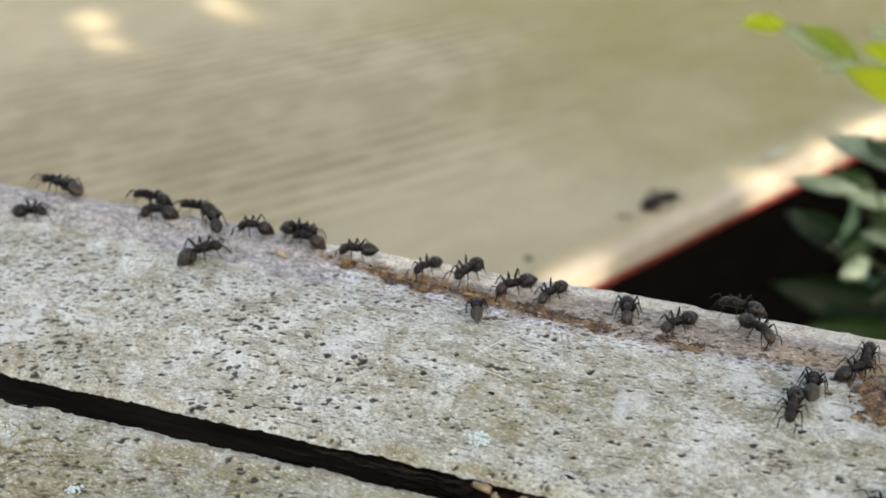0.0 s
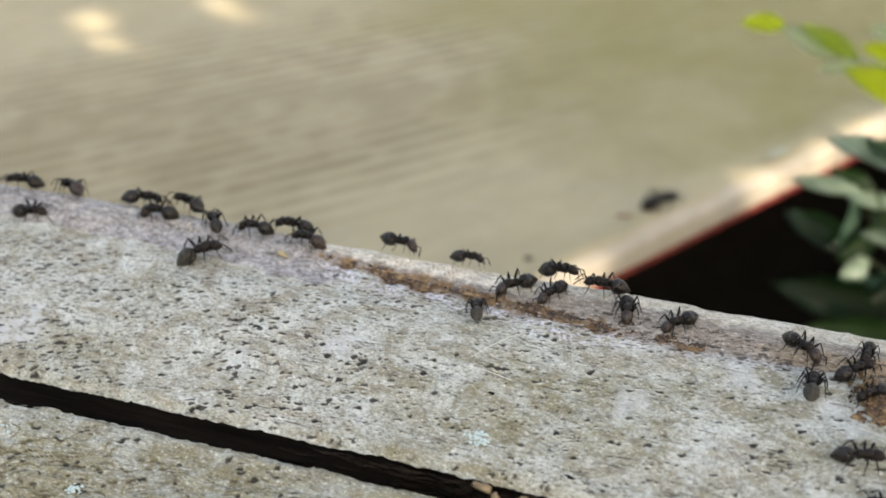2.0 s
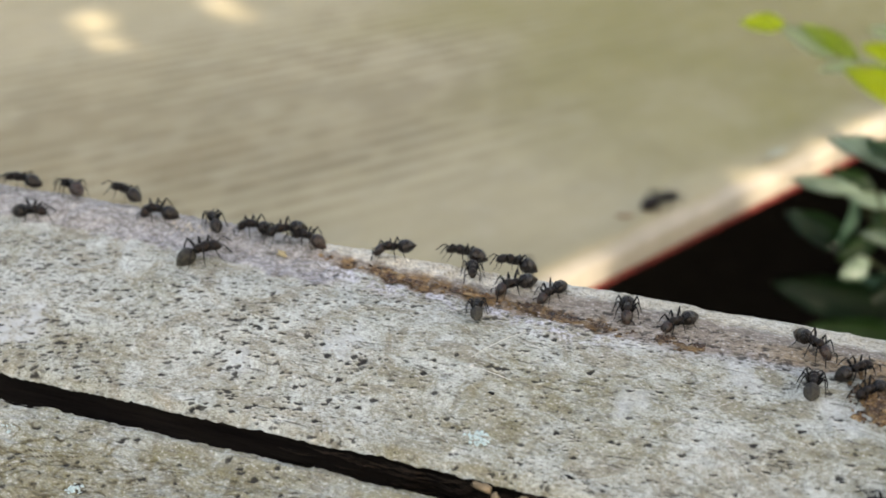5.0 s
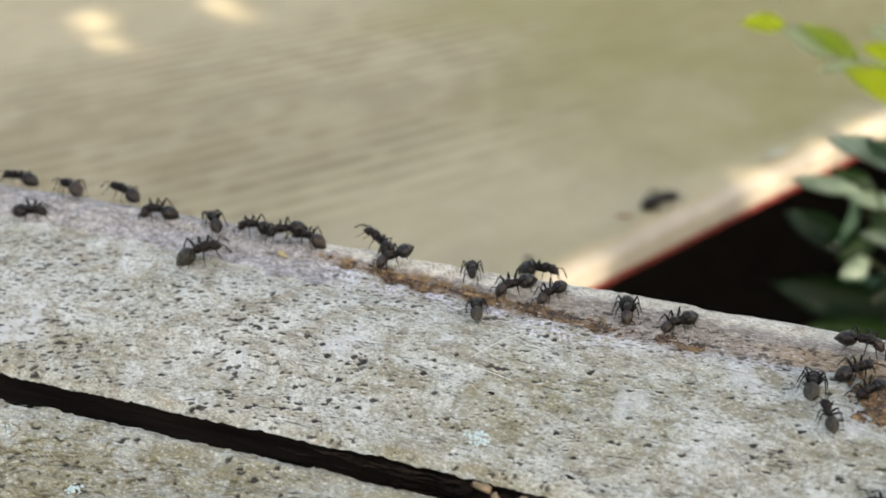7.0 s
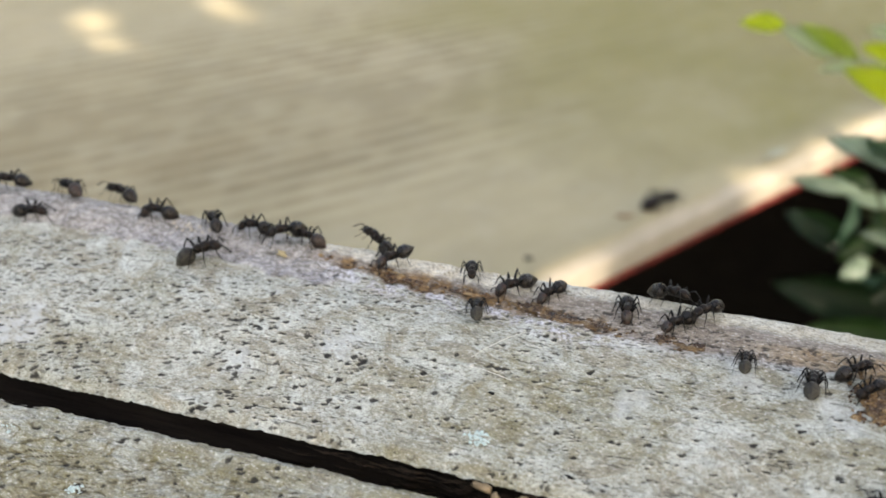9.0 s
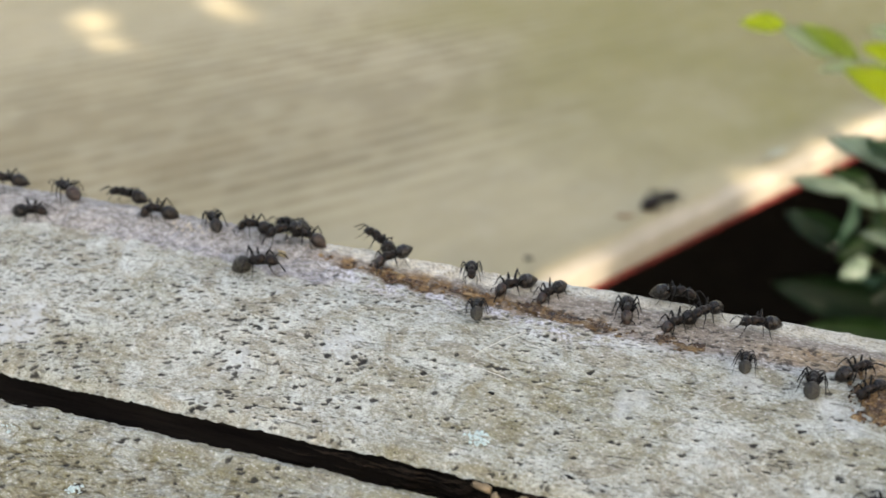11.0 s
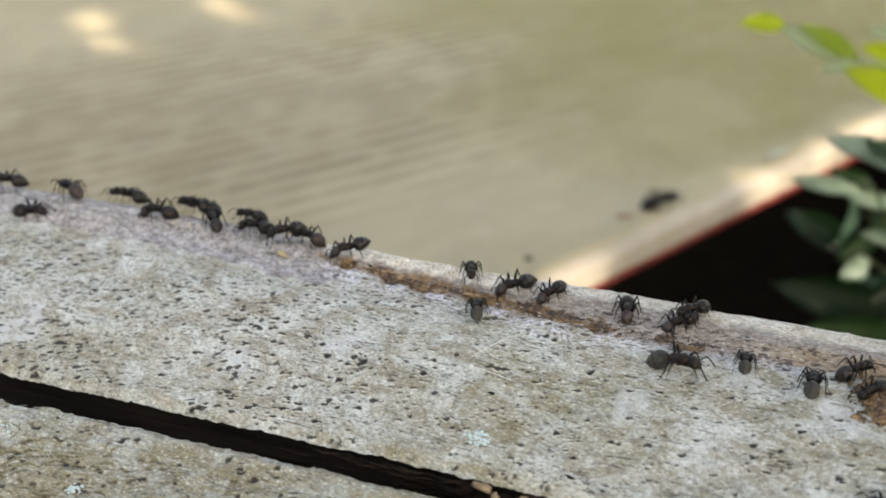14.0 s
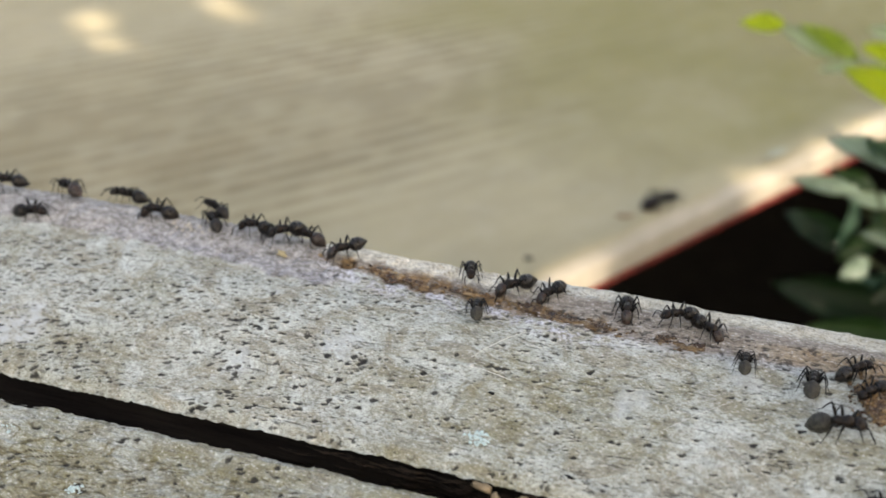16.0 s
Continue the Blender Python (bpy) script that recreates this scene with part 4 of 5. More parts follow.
def step_legs(ant, rows):
    """Swing the legs in two sets of three while the ant goes on, and the antennae now and then."""
    swing = {0.0: 0.0}
    beat = 1
    for (t0, *a), (t1, *b) in zip(rows, rows[1:]):
        way = math.hypot(b[0] - a[0], b[1] - a[1]) + 0.02 * abs(b[2] - a[2])
        n = int(round((t1 - t0) / 0.1))
        if way < 0.4 or n < 1:
            continue
        pace = way / max(t1 - t0, 0.05)
        swing.setdefault(round(t0, 2), 0.0)
        for i in range(1, n + 1):
            beat = -beat
            swing[round(t0 + (t1 - t0) * i / n, 2)] = beat * min(24.0, 7 + pace * 0.5)
        swing[round(t1 + 0.1, 2)] = 0.0
    swing = {t: v for t, v in swing.items() if t <= 16.0}
    swing.setdefault(16.0, 0.0)
    if len(swing) < 3:
        return
    order = {"front": 0, "middle": 1, "hind": 2}
    legs = [o for o in ant.children if o.name.startswith("leg")]
    for o in legs:
        s = 1 if o.location.y > 0 else -1
        place = min(order, key=lambda k: abs(LEG_SHAPE[k][0][0] * MM - o.location.x))
        sign = s * (1 if order[place] % 2 else -1)
        at = tuple(o.location)
        walk(o, [(t, Matrix.Translation(at) @ pose(0, 0, 0, -4 * s * max(sign * v, 0) / 10, 0, sign * s * v * s)) for t, v in sorted(swing.items())])


def feel(ant, seed):
    """Antennae that tap and sweep, the whole clip long."""
    r = random.Random(seed)
    for skull in [o for o in ant.children if o.name.startswith("head")]:
        for o in [c for c in skull.children if c.name.startswith("antenna")]:
            at, t, rows = tuple(o.location), 0.0, []
            while t < 16.0:
                rows.append((t, Matrix.Translation(at) @ pose(0, 0, 0, 0, r.uniform(-14, 16), r.uniform(-16, 16))))
                t = round(t + r.uniform(0.3, 0.9), 2)
            rows.append((16.0, rows[0][1]))
            walk(o, rows)


# ---- small things on the planks ----
def plank_point(x, s, up=0.0):
    x, s = x * MM, s * MM
    return Vector((x, CREST_Y - s, CREST_Z - float(fall(s)) + float(mound(x, s)) + up * MM))


def join_lumps(name, lumps, mat):
    """Many lumpy grains as one mesh: rows of place, radius, flatness and seed."""
    bm = bmesh.new()
    for k, (p, r, flat, seed) in enumerate(lumps):
        one = blob(r * MM, flat, 0.45, seed, 1)
        me = bpy.data.meshes.new("lump")
        one.to_mesh(me)
        one.free()
        me.transform(Matrix.Translation(p) @ pose(0, 0, 0, 20 * math.sin(seed), 20 * math.cos(seed * 2), seed * 57))
        bm.from_mesh(me)
        bpy.data.meshes.remove(me)
    return mesh_of(name, bm, mat)


def sap_smear(x0, s0, x1, s1, width, n, seed, label):
    r = random.Random(seed)
    lumps = []
    for k in range(n):
        a = r.random()
        x, s = x0 + (x1 - x0) * a, s0 + (s1 - s0) * a + r.gauss(0, width * min(1, 0.35 + 2.5 * min(a, 1 - a)) * (0.5 + 0.6 * noise.noise(Vector((x0 + a * 9, seed, 0)))))
        lumps.append((plank_point(x, s, -0.1), 0.10 + 0.36 * r.random() ** 2, r.uniform(0.15, 0.35), seed * 100 + k))
    return tagged(new("sap", join_lumps("sap", lumps, SAP)), label, "sap", "sap on the plank", "stuff")


def sap_film(x0, x1, wide, thick, seed, label, shift=0.0, full=0.0, taper=0.16, mat=None):
    """A wet uneven film of sap that follows the worn line, with holes and tongues."""
    xs, ks = np.arange(x0, x1, 0.14), np.linspace(-2.4, 2.4, 52)
    X, K = np.meshgrid(xs, ks, indexing="ij")
    S = sap_line(X) + shift + K * wide
    n1, n2, n3 = lattice(X * 0.28, S * 0.6, seed), lattice(X * 0.9, S * 1.6, seed + 1), lattice(X * 2.6, S * 3.2, seed + 2)
    ends = np.minimum(1, np.minimum(X - x0, x1 - X) / (taper * (x1 - x0)))
    h = 1.0 + full - np.abs(K) + 1.6 * (n1 - 0.5) + 1.7 * (n2 - 0.5) + 0.6 * (n3 - 0.5) - 0.9 * (1 - ends)
    up = thick * np.clip(h - 0.2, -0.4, 0.8) * (0.7 + 0.6 * n3) - 0.02
    base = CREST_Z - fall(S * MM) + mound(X * MM, S * MM)
    P = np.stack([X * MM, CREST_Y - S * MM, base + up * MM], -1)
    i = np.arange(X.size).reshape(X.shape)
    quads = np.stack([i[:-1, :-1], i[:-1, 1:], i[1:, 1:], i[1:, :-1]], -1).reshape(-1, 4)
    wet = (h.ravel()[quads] > 0.12).any(1)
    me = bpy.data.meshes.new("sap")
    me.from_pydata(P.reshape(-1, 3).tolist(), [], quads[wet].tolist())
    me.polygons.foreach_set("use_smooth", np.ones(len(me.polygons), bool))
    me.materials.append(mat or SAP_FILM)
    me.update()
    return tagged(new("sap", me), label, "sap", "sap on the plank", "stuff")


sap_film(-77, -41, 1.4, 0.42, 81, "amber-brown sap smeared along the worn edge", full=-0.3, taper=0.45)
sap_film(-38, -18, 0.95, 0.36, 84, "dark amber sap smeared along the worn edge", taper=0.25, mat=SAP_DARK)
sap_film(-12, -3.5, 1.0, 0.55, 87, "glossy amber sap drop with crumbs", 1.4, 0.3, mat=SAP_DARK)
sap_film(-20, -14.5, 0.8, 0.5, 90, "dark amber sap drop under a feeding ant", -0.2, 0.3, mat=SAP_DARK)
sap_smear(-74, 3.0, -43, 5.6, 1.2, 90, 1, "brown grains stuck in the sap")
sap_smear(-37, 6.2, -19, 8.3, 1.0, 110, 2, "brown grains stuck in the sap")
sap_smear(-10.5, 8.6, -4.5, 8.9, 0.7, 45, 3, "amber grains stuck in the sap drop")


def grains(name, x0, x1, s0, s1, n, small, big, mat, seed, label, lift=0.0):
    r = random.Random(seed)
    lumps = [(plank_point(r.uniform(x0, x1), r.uniform(s0, s1), lift), r.uniform(small, big), r.uniform(0.5, 0.9), seed * 1000 + k) for k in range(n)]
    return tagged(new(name, join_lumps(name, lumps, mat)), label, "crumbs", "", "stuff")


grains("wood_crumbs", -76, -40, -4.5, 1.6, 150, 0.10, 0.36, CRUMB, 11, "cream-white wood crumbs along the far edge")
grains("wood_crumbs", -150, -74, -3.4, 6.5, 420, 0.10, 0.36, CRUST, 12, "pinkish-grey crust grains along the crest")
grains("wood_crumbs", -72, -18, 6.8, 10.2, 190, 0.05, 0.17, CRUMB_WHITE, 13, "white crumbs below the sap")
grains("wood_crumbs", -110, -98, 0.5, 3.5, 26, 0.2, 0.5, CRUMB, 15, "pale crumbs under a feeding ant")
grains("wood_crumbs", -10.5, -4.5, 8.2, 9.6, 26, 0.06, 0.18, CRUMB, 16, "pale crumbs stuck in the sap drop", 0.3)


def frass_pile():
    """A sticky fused heap with loose crumbs on it."""
    xs, ss = np.arange(16.5, 33.0, 0.13), np.arange(7.0, 23.5, 0.13)
    X, S = np.meshgrid(xs, ss, indexing="ij")
    n1, n2, n3 = lattice(X * 0.5, S * 0.5, 301), lattice(X * 1.3, S * 1.5, 302), lattice(X * 3.4, S * 3.6, 303)
    d = np.hypot((X - 25.2) / 6.8, (S - 14.6 - 0.3 * (X - 25)) / 6.2)
    h = 0.8 - d + 1.1 * (n1 - 0.5) + 0.6 * (n2 - 0.5)
    up = np.clip(1.5 * h, -0.3, 0.7) + 0.75 * np.clip(h + 0.1, 0, 0.6) * (n2 - 0.4) + 0.35 * (n3 - 0.5)
    P = np.stack([X * MM, CREST_Y - S * MM, CREST_Z - fall(S * MM) + up * MM], -1)
    i = np.arange(X.size).reshape(X.shape)
    quads = np.stack([i[:-1, :-1], i[:-1, 1:], i[1:, 1:], i[1:, :-1]], -1).reshape(-1, 4)
    me = bpy.data.meshes.new("sap")
    me.from_pydata(P.reshape(-1, 3).tolist(), [], quads[(h.ravel()[quads] > 0.0).any(1)].tolist())
    me.polygons.foreach_set("use_smooth", np.ones(len(me.polygons), bool))
    me.materials.append(SAP_RED)
    me.update()
    tagged(new("sap", me), "sticky red-brown sap heap full of crumbs", "sap", "sap on the plank", "stuff")
    r = random.Random(21)
    lumps = []
    for k in range(420):
        a, q = r.uniform(0, 6.28), min(abs(r.gauss(0, 0.6)), 1.0)
        x, s = 25.0 + 5.8 * q * math.cos(a), 14.4 + 5.4 * q * math.sin(a)
        lumps.append((plank_point(x, s, max(0.0, 0.8 - 0.7 * q)), 0.08 + 0.26 * r.random() ** 2, r.uniform(0.35, 0.7), k + 300))
    return tagged(new("crumb_pile", join_lumps("crumb_pile", lumps, FRASS)), "heap of red-brown sticky crumbs", "crumbs", "", "stuff")


frass_pile()


def flake(name, x, s, r, mat, label, category, seed, flat=0.2):
    """A ragged patch of small flat scales lying on the wood."""
    rs = random.Random(seed)
    lumps = []
    for k in range(int(30 + 14 * r)):
        a, d = rs.uniform(0, 6.283), rs.random() ** 0.9
        lumps.append((plank_point(x + 1.5 * r * d * math.cos(a), s + 0.85 * r * d * math.sin(a), 0.02), r * rs.uniform(0.10, 0.27), flat + 0.25 * rs.random(), seed * 50 + k))
    return tagged(new(name, join_lumps(name, lumps, mat)), label, category, "", "stuff")


flake("lichen", -35.1, 34.5, 1.5, LICHEN, "pale blue-green lichen rosette on grey wood", "lichen", 1)
flake("lichen", -112, 49.5, 1.6, LICHEN, "pale grey-green lichen rosette on the front plank", "lichen", 2)
flake("lichen", -95, 57.0, 1.2, LICHEN, "pale grey-green lichen rosette on the front plank", "lichen", 3)
flake("lichen", -57.5, 48.2, 1.0, LICHEN, "pale grey-green lichen rosette on the front plank", "lichen", 4)
flake("orange_speck", 15.3, 24.3, 0.55, FRASS, "small orange-brown speck on grey wood", "speck", 5, 0.25)


def grain_bit(name, x, s, size, mat, label, seed, up=0.15, stretch=(1.5, 1, 0.8), turn=0):
    ob = tagged(new(name, mesh_of(name, blob(size * MM, 0.9, 0.9, seed, 2), mat)), label, "crumb")
    ob.matrix_world = Matrix.Translation(plank_point(x, s, up)) @ pose(0, 0, 0, 0, 0, turn) @ Matrix.Diagonal((*stretch, 1))
    return ob


grain_bit("straw_crumb", -82.6, 4.3, 0.75, CRUMB_YELLOW, "straw-yellow crumb lying on the crust", 7, 0.3, (1.7, 0.8, 0.7), -20)
grain_bit("wood_chip", -32.1, 41.6, 1.0, CHIP, "pale splintered wood chip caught in the gap", 8, -0.7, (1.7, 0.7, 0.6), -12)
grain_bit("wood_chip", -29.9, 42.6, 0.8, CHIP, "tan splintered wood chip caught in the gap", 9, -0.9, (0.8, 0.9, 1.0), 15)
grain_bit("wood_chip", -25.6, 42.2, 0.75, CHIP, "tan wood chip caught in the gap", 10, -0.7, (1.4, 0.8, 0.8), -15)
grain_bit("dark_crumb", -35.2, 26.5, 0.34, ANT_LEG, "dark crumb stuck in a crack of the wood", 12, 0.0, (1.8, 0.9, 0.4), -15)
grain_bit("dark_crumb", -19.7, 37.6, 0.4, ANT_LEG, "dark crumb stuck in a crack of the wood", 13, 0.0, (1.8, 0.7, 0.4), -20)


def thread(points, label, thick=0.062):
    pts = [plank_point(x, s, up) for x, s, up in points]
    ob = new("silk_thread", mesh_of("silk_thread", tube(pts, [thick * MM] * len(pts), 5), SILK))
    return tagged(ob, label, "thread", "threads on the plank")


thread([(-40.4, 20.6, 0.2), (-38.2, 18.2, 0.5), (-35.6, 15.4, 0.5), (-33.1, 13.0, 0.2)], "pale silk thread stretched over the wood")
thread([(-39.8, 22.4, 0.2), (-37.0, 22.9, 0.4), (-34.6, 23.3, 0.3), (-32.7, 23.6, 0.2)], "pale silk thread stretched over the wood")
thread([(-8.0, 27.5, 0.2), (-2.5, 23.0, 0.35), (2.0, 19.5, 0.2)], "faint silk thread across the wood", 0.03)
grain_bit("silk_knot", -39.9, 22.3, 0.4, SILK, "small pale knot of silk", 14, 0.2, (1, 1, 0.8))


# ---- on the board behind ----
def flat_bit(name, place, r, mat, label, category, seed, stretch=(1.4, 0.9, 0.3), turn=0):
    ob = tagged(new(name, mesh_of(name, blob(r, 0.9, 0.35, seed, 2), mat)), label, category)
    ob.matrix_world = Matrix.Translation((place[0], place[1], PANEL_Z + 0.0006 + r * 0.1)) @ pose(0, 0, 0, 0, 0, turn) @ Matrix.Diagonal((*stretch, 1))
    return ob


flat_bit("lichen", (0.0069, 0.4409), 0.0045, PALE_LICHEN, "pale lichen patch on the decking board", "lichen", 31, (1.6, 0.6, 0.12), 60)
flat_bit("dark_crumb", (-0.0732, 0.3228), 0.0013, ANT_LEG, "small dark crumb on the decking board", "crumb", 32)


flat_bit("tan_crumb", (-0.0459, 0.3651), 0.002, CHIP, "small tan crumb on the decking board", "crumb", 33, (1.8, 0.8, 0.3), 20)


def far_ant():
    ant = build_ant("dark ant resting on the decking board", 2.2, 10, 12, low=0.95)
    ant["group"] = "ants on the boards"
    ant.matrix_world = pose(-0.0334, 0.3794, PANEL_Z + 0.0003, 0, 0, 46) @ Matrix.Diagonal((2.35, 2.35, 2.35, 1))
    return ant


far_ant()


def move_ant(ant, rows, back=0.0):
    """Rows of seconds, x and s in millimetres, heading, and where needed pitch and lift; back: shifts the row towards the far edge."""
    walk(ant, [(t, stand(x - 0.33 * back, s - back, *rest)) for t, x, s, *rest in rows])
    step_legs(ant, rows)
    feel(ant, int(rows[0][1] * 7 + rows[0][2] * 13) & 1023)


def motions():
    move_ant(build_ant("black ant standing on grey crust", 1.007, 10, 22, 0, False, False, False, 0.95), [(0, -136.2, 7.1, 5), (16, -136.2, 7, 5)], 1.45)
    move_ant(build_ant("black ant with a swollen amber gaster on the crust", 1.060, 5, 18, 0, True, False, False), [(0, -134.2, -1.7, 165), (0.5, -133.8, -2.3, 150), (9, -133.4, -1.7, 150), (11.5, -132.9, -0.6, 153), (14.5, -132.9, -1.4, 153), (16, -133.5, -1.6, 153)])
    move_ant(build_ant("black ant with its head dipped into the sap", 1.060, 48, 30, 0, False, True, False, 0.5), [(0, -111.2, 1.3, -173), (16, -111.3, 1.2, -173)], 0.75)
    move_ant(build_ant("black ant turned away on the crust", 0.901, 10, 20, 0, False, False, False, 0.95), [(0, -99, 0.9, 131), (16, -99, 0.9, 131)], 1.45)
    move_ant(build_ant("black ant with its head dipped into the sap", 0.954, 40, 30, 0, False, False, False, 0.5), [(0, -90.7, 0.6, -168), (16, -90.8, 0.4, -168)], 0.75)
    move_ant(build_ant("black ant with a swollen amber gaster at the sap edge", 0.954, 25, 30, 0, True, False, False, 0.5), [(0, -79.4, 0.4, 173), (16, -79.8, -0.4, 173)], 0.75)
    move_ant(build_ant("black ant turned away from the crack", 0.828, 8, 16, 0, False, False, True, 0.95), [(0, -42.1, 11.6, 105, -20), (16, -42.1, 11.6, 105, -20)], 1.45)
    move_ant(build_ant("black ant with its head dipped into the sap", 1.01, 42, 8, 0, False, True, False, 0.95), [(0, -37.9, 3.8, -140), (16, -37.9, 4, -140)], 1.45)
    move_ant(build_ant("black ant with its head dipped into the sap", 0.889, 45, 8, 0, False, True, False, 0.95), [(0, -30.9, 4.1, -121), (16, -31.1, 4.2, -121)], 1.45)
    move_ant(build_ant("black ant with its head dipped into the sap", 0.98, 62, 8, 0, False, True, False, 0.95), [(0, -17, 5.5, -81, 12), (16, -17, 5.5, -81, 12)], 1.45)
    move_ant(build_ant("black ant with its head dipped into the sap", 0.929, 46, 8, 0, False, True, False, 0.95), [(0, -8.6, 6.4, -136), (14.5, -8.4, 6.3, -136), (15, -7.5, 6.3, -102), (15.3, -6, 6.4, -70), (15.6, -3.9, 6.6, -41), (16, -2.8, 6.5, -36)], 1.45)
    move_ant(build_ant("black ant turned away beside brown crumbs", 0.939, 8, 16, 0, False, False, True, 0.95), [(0, 14, 15.1, 87, -16), (16, 14, 14.8, 87, -20)], 1.45)
    move_ant(build_ant("black ant on the pile of brown crumbs", 0.889, 10, 20, 0, False, False, False, 0.95), [(0, 20.6, 9.8, 38), (16, 20.7, 9.8, 38)], 1.45)
    move_ant(build_ant("black ant feeding at the pile of brown crumbs", 0.788, 25, 16, 0, False, False, False, 0.95), [(0, 26.8, 13.5, -162), (0.8, 26, 13.7, -153), (1.5, 23, 14.8, -143), (3.3, 22.3, 14.6, -140), (6.3, 22.3, 14.1, -134), (16, 22.6, 14.3, -134)], 1.45)
    move_ant(build_ant("black ant facing out from the far edge", 0.758, 10, 20, 0, False, False, False), [(0, 21.5, 5.3, -99), (3.3, 21.2, 5.1, -99), (4.2, 21, 4.5, -96), (4.4, 22.3, 4.5, -49), (4.6, 23.6, 4.5, -3), (5.2, 32, 4.2, -3), (16, 32.5, 4.2, -3)])
    move_ant(build_ant("black ant at the plank's near edge", 1.01, 10, 20, 0, False, False, False, 0.95), [(0, 25.7, 33.8, -179), (16, 25.7, 33.8, -179)], 1.45)
    move_ant(build_ant("black ant climbing about the crust", 1.007, 25, 16, 0, False, False, False), [(0, -81.2, -1.8, -3), (0.5, -78.2, -3.3, -3, 0, 0.3), (0.8, -74.3, -3.3, -3, 0, 0.1), (0.9, -72.3, -3.3, 46), (1, -70.3, -3.3, 95, 0, 0.4), (1.2, -74.8, -3.3, 177, 0, 1), (1.5, -81.8, -3.2, 177, 0, 1), (2, -84.7, -3.2, 210, 0, 0.2), (2.5, -84.4, -0.3, 221), (16, -84.3, 0.1, 221)])
    move_ant(build_ant("black ant walking along the far edge", 0.959, 38, -4, 0, False, True, False), [(0, -69.1, 1, -178), (0.4, -68.8, 0.5, -178), (0.6, -67.1, -1, -254), (0.7, -66.1, -2, -309), (0.8, -65.1, -3, -363), (1.2, -63.7, -3.3, -363, 0, 0.3), (1.4, -62.3, -3.3, -363, 0, 0.8), (2, -61.5, -3.2, -368, 0, 1), (2.4, -61.2, -3.2, -372, 0, 1), (2.8, -59.3, -3.2, -407, 0, 1), (3.2, -58.6, -3.2, -425, 0, 1), (3.6, -58.4, -3.2, -439, 0, 1), (3.8, -60, -3.2, -500, 0, 1), (4, -62.2, -3.3, -522, 0, 0.9), (4.2, -62.9, -3.3, -522, 0, 0.9), (5, -62.9, -1.1, -511), (5.8, -62, 1.3, -491), (6.3, -61.7, 1.4, -491), (9.2, -61.6, 1.7, -491), (11.5, -62.2, 1.7, -495), (11.8, -64.3, 0.6, -533), (12, -65.3, 0.2, -533), (12.4, -69.7, 1, -522), (13, -70.6, 1.1, -505), (16, -71.3, 1.5, -500)])
    move_ant(build_ant("black ant at the far edge above the sap", 0.828, 25, 16, 0, False, False, False), [(0, -54.8, 2.2, -124), (0.3, -53.8, 1.1, -132), (0.6, -53.6, 0.6, -111), (1, -54, -0.5, -54), (1.2, -53.6, -0.6, -20), (1.6, -51.4, -2.4, -51), (2, -48, -3.2, -3, 0, 0.6), (2.2, -45.1, -3.3, -13, 0, 0.2), (2.4, -43.1, -1, -65, 8), (3.2, -43.1, -0.3, -71, 10), (3.5, -45.1, -0.2, -74, 10), (4, -46.1, 1, -73, 12), (16, -46.3, 1.5, -73, 12)])
    move_ant(build_ant("black ant walking behind the feeding ants", 1.01, 10, 20, 0, False, False, False), [(0, -47, 1.8, -111), (0.8, -46.7, 0.6, -97), (1, -45.9, -0.3, -59), (1.2, -44.2, -1.3, -3), (1.4, -41.8, -3.3, 2, 0, 0.5), (1.6, -32.7, -3.3, -4, 0, 1), (2, -30.7, -3.2, -21, 0, 0.7), (2.6, -31.3, -3.3, -68, 0, 0.2), (2.8, -32.6, -3.3, -91, 0, 0.2), (3, -35.9, -2.4, -141), (3.5, -37.8, -3.3, -151, 0, 0.7), (4, -37.8, -1.4, -141), (5, -40, -3.2, -151, 0, 0.6), (5.8, -41.6, -3.2, -151, 0, 1), (6.5, -41.3, -3.2, -66, 0, 1), (6.8, -34.9, -1.6, -13), (7, -34.5, -3.3, -13, 0, 0.1), (7.2, -33.6, -3.2, 7, 0, 1), (7.4, -30.5, -3.2, 7, 0, 1), (7.6, -19.1, -3.2, -4, 0, 0.6), (7.8, -12.2, -3.3, -14), (8.5, -10.9, -2.4, -22), (9, -10.6, -1.7, -22), (9.2, -10.9, -1.5, -22), (11.3, -9.2, -2.4, -4), (11.4, -2.6, -3.3, -4, 0, 0.1), (11.5, 6, -3.3, -4, 0, 0.2), (11.7, 23.8, -3.3, -4), (11.9, 35.8, -2.1, -4), (16, 36.2, -2.1, -4)])
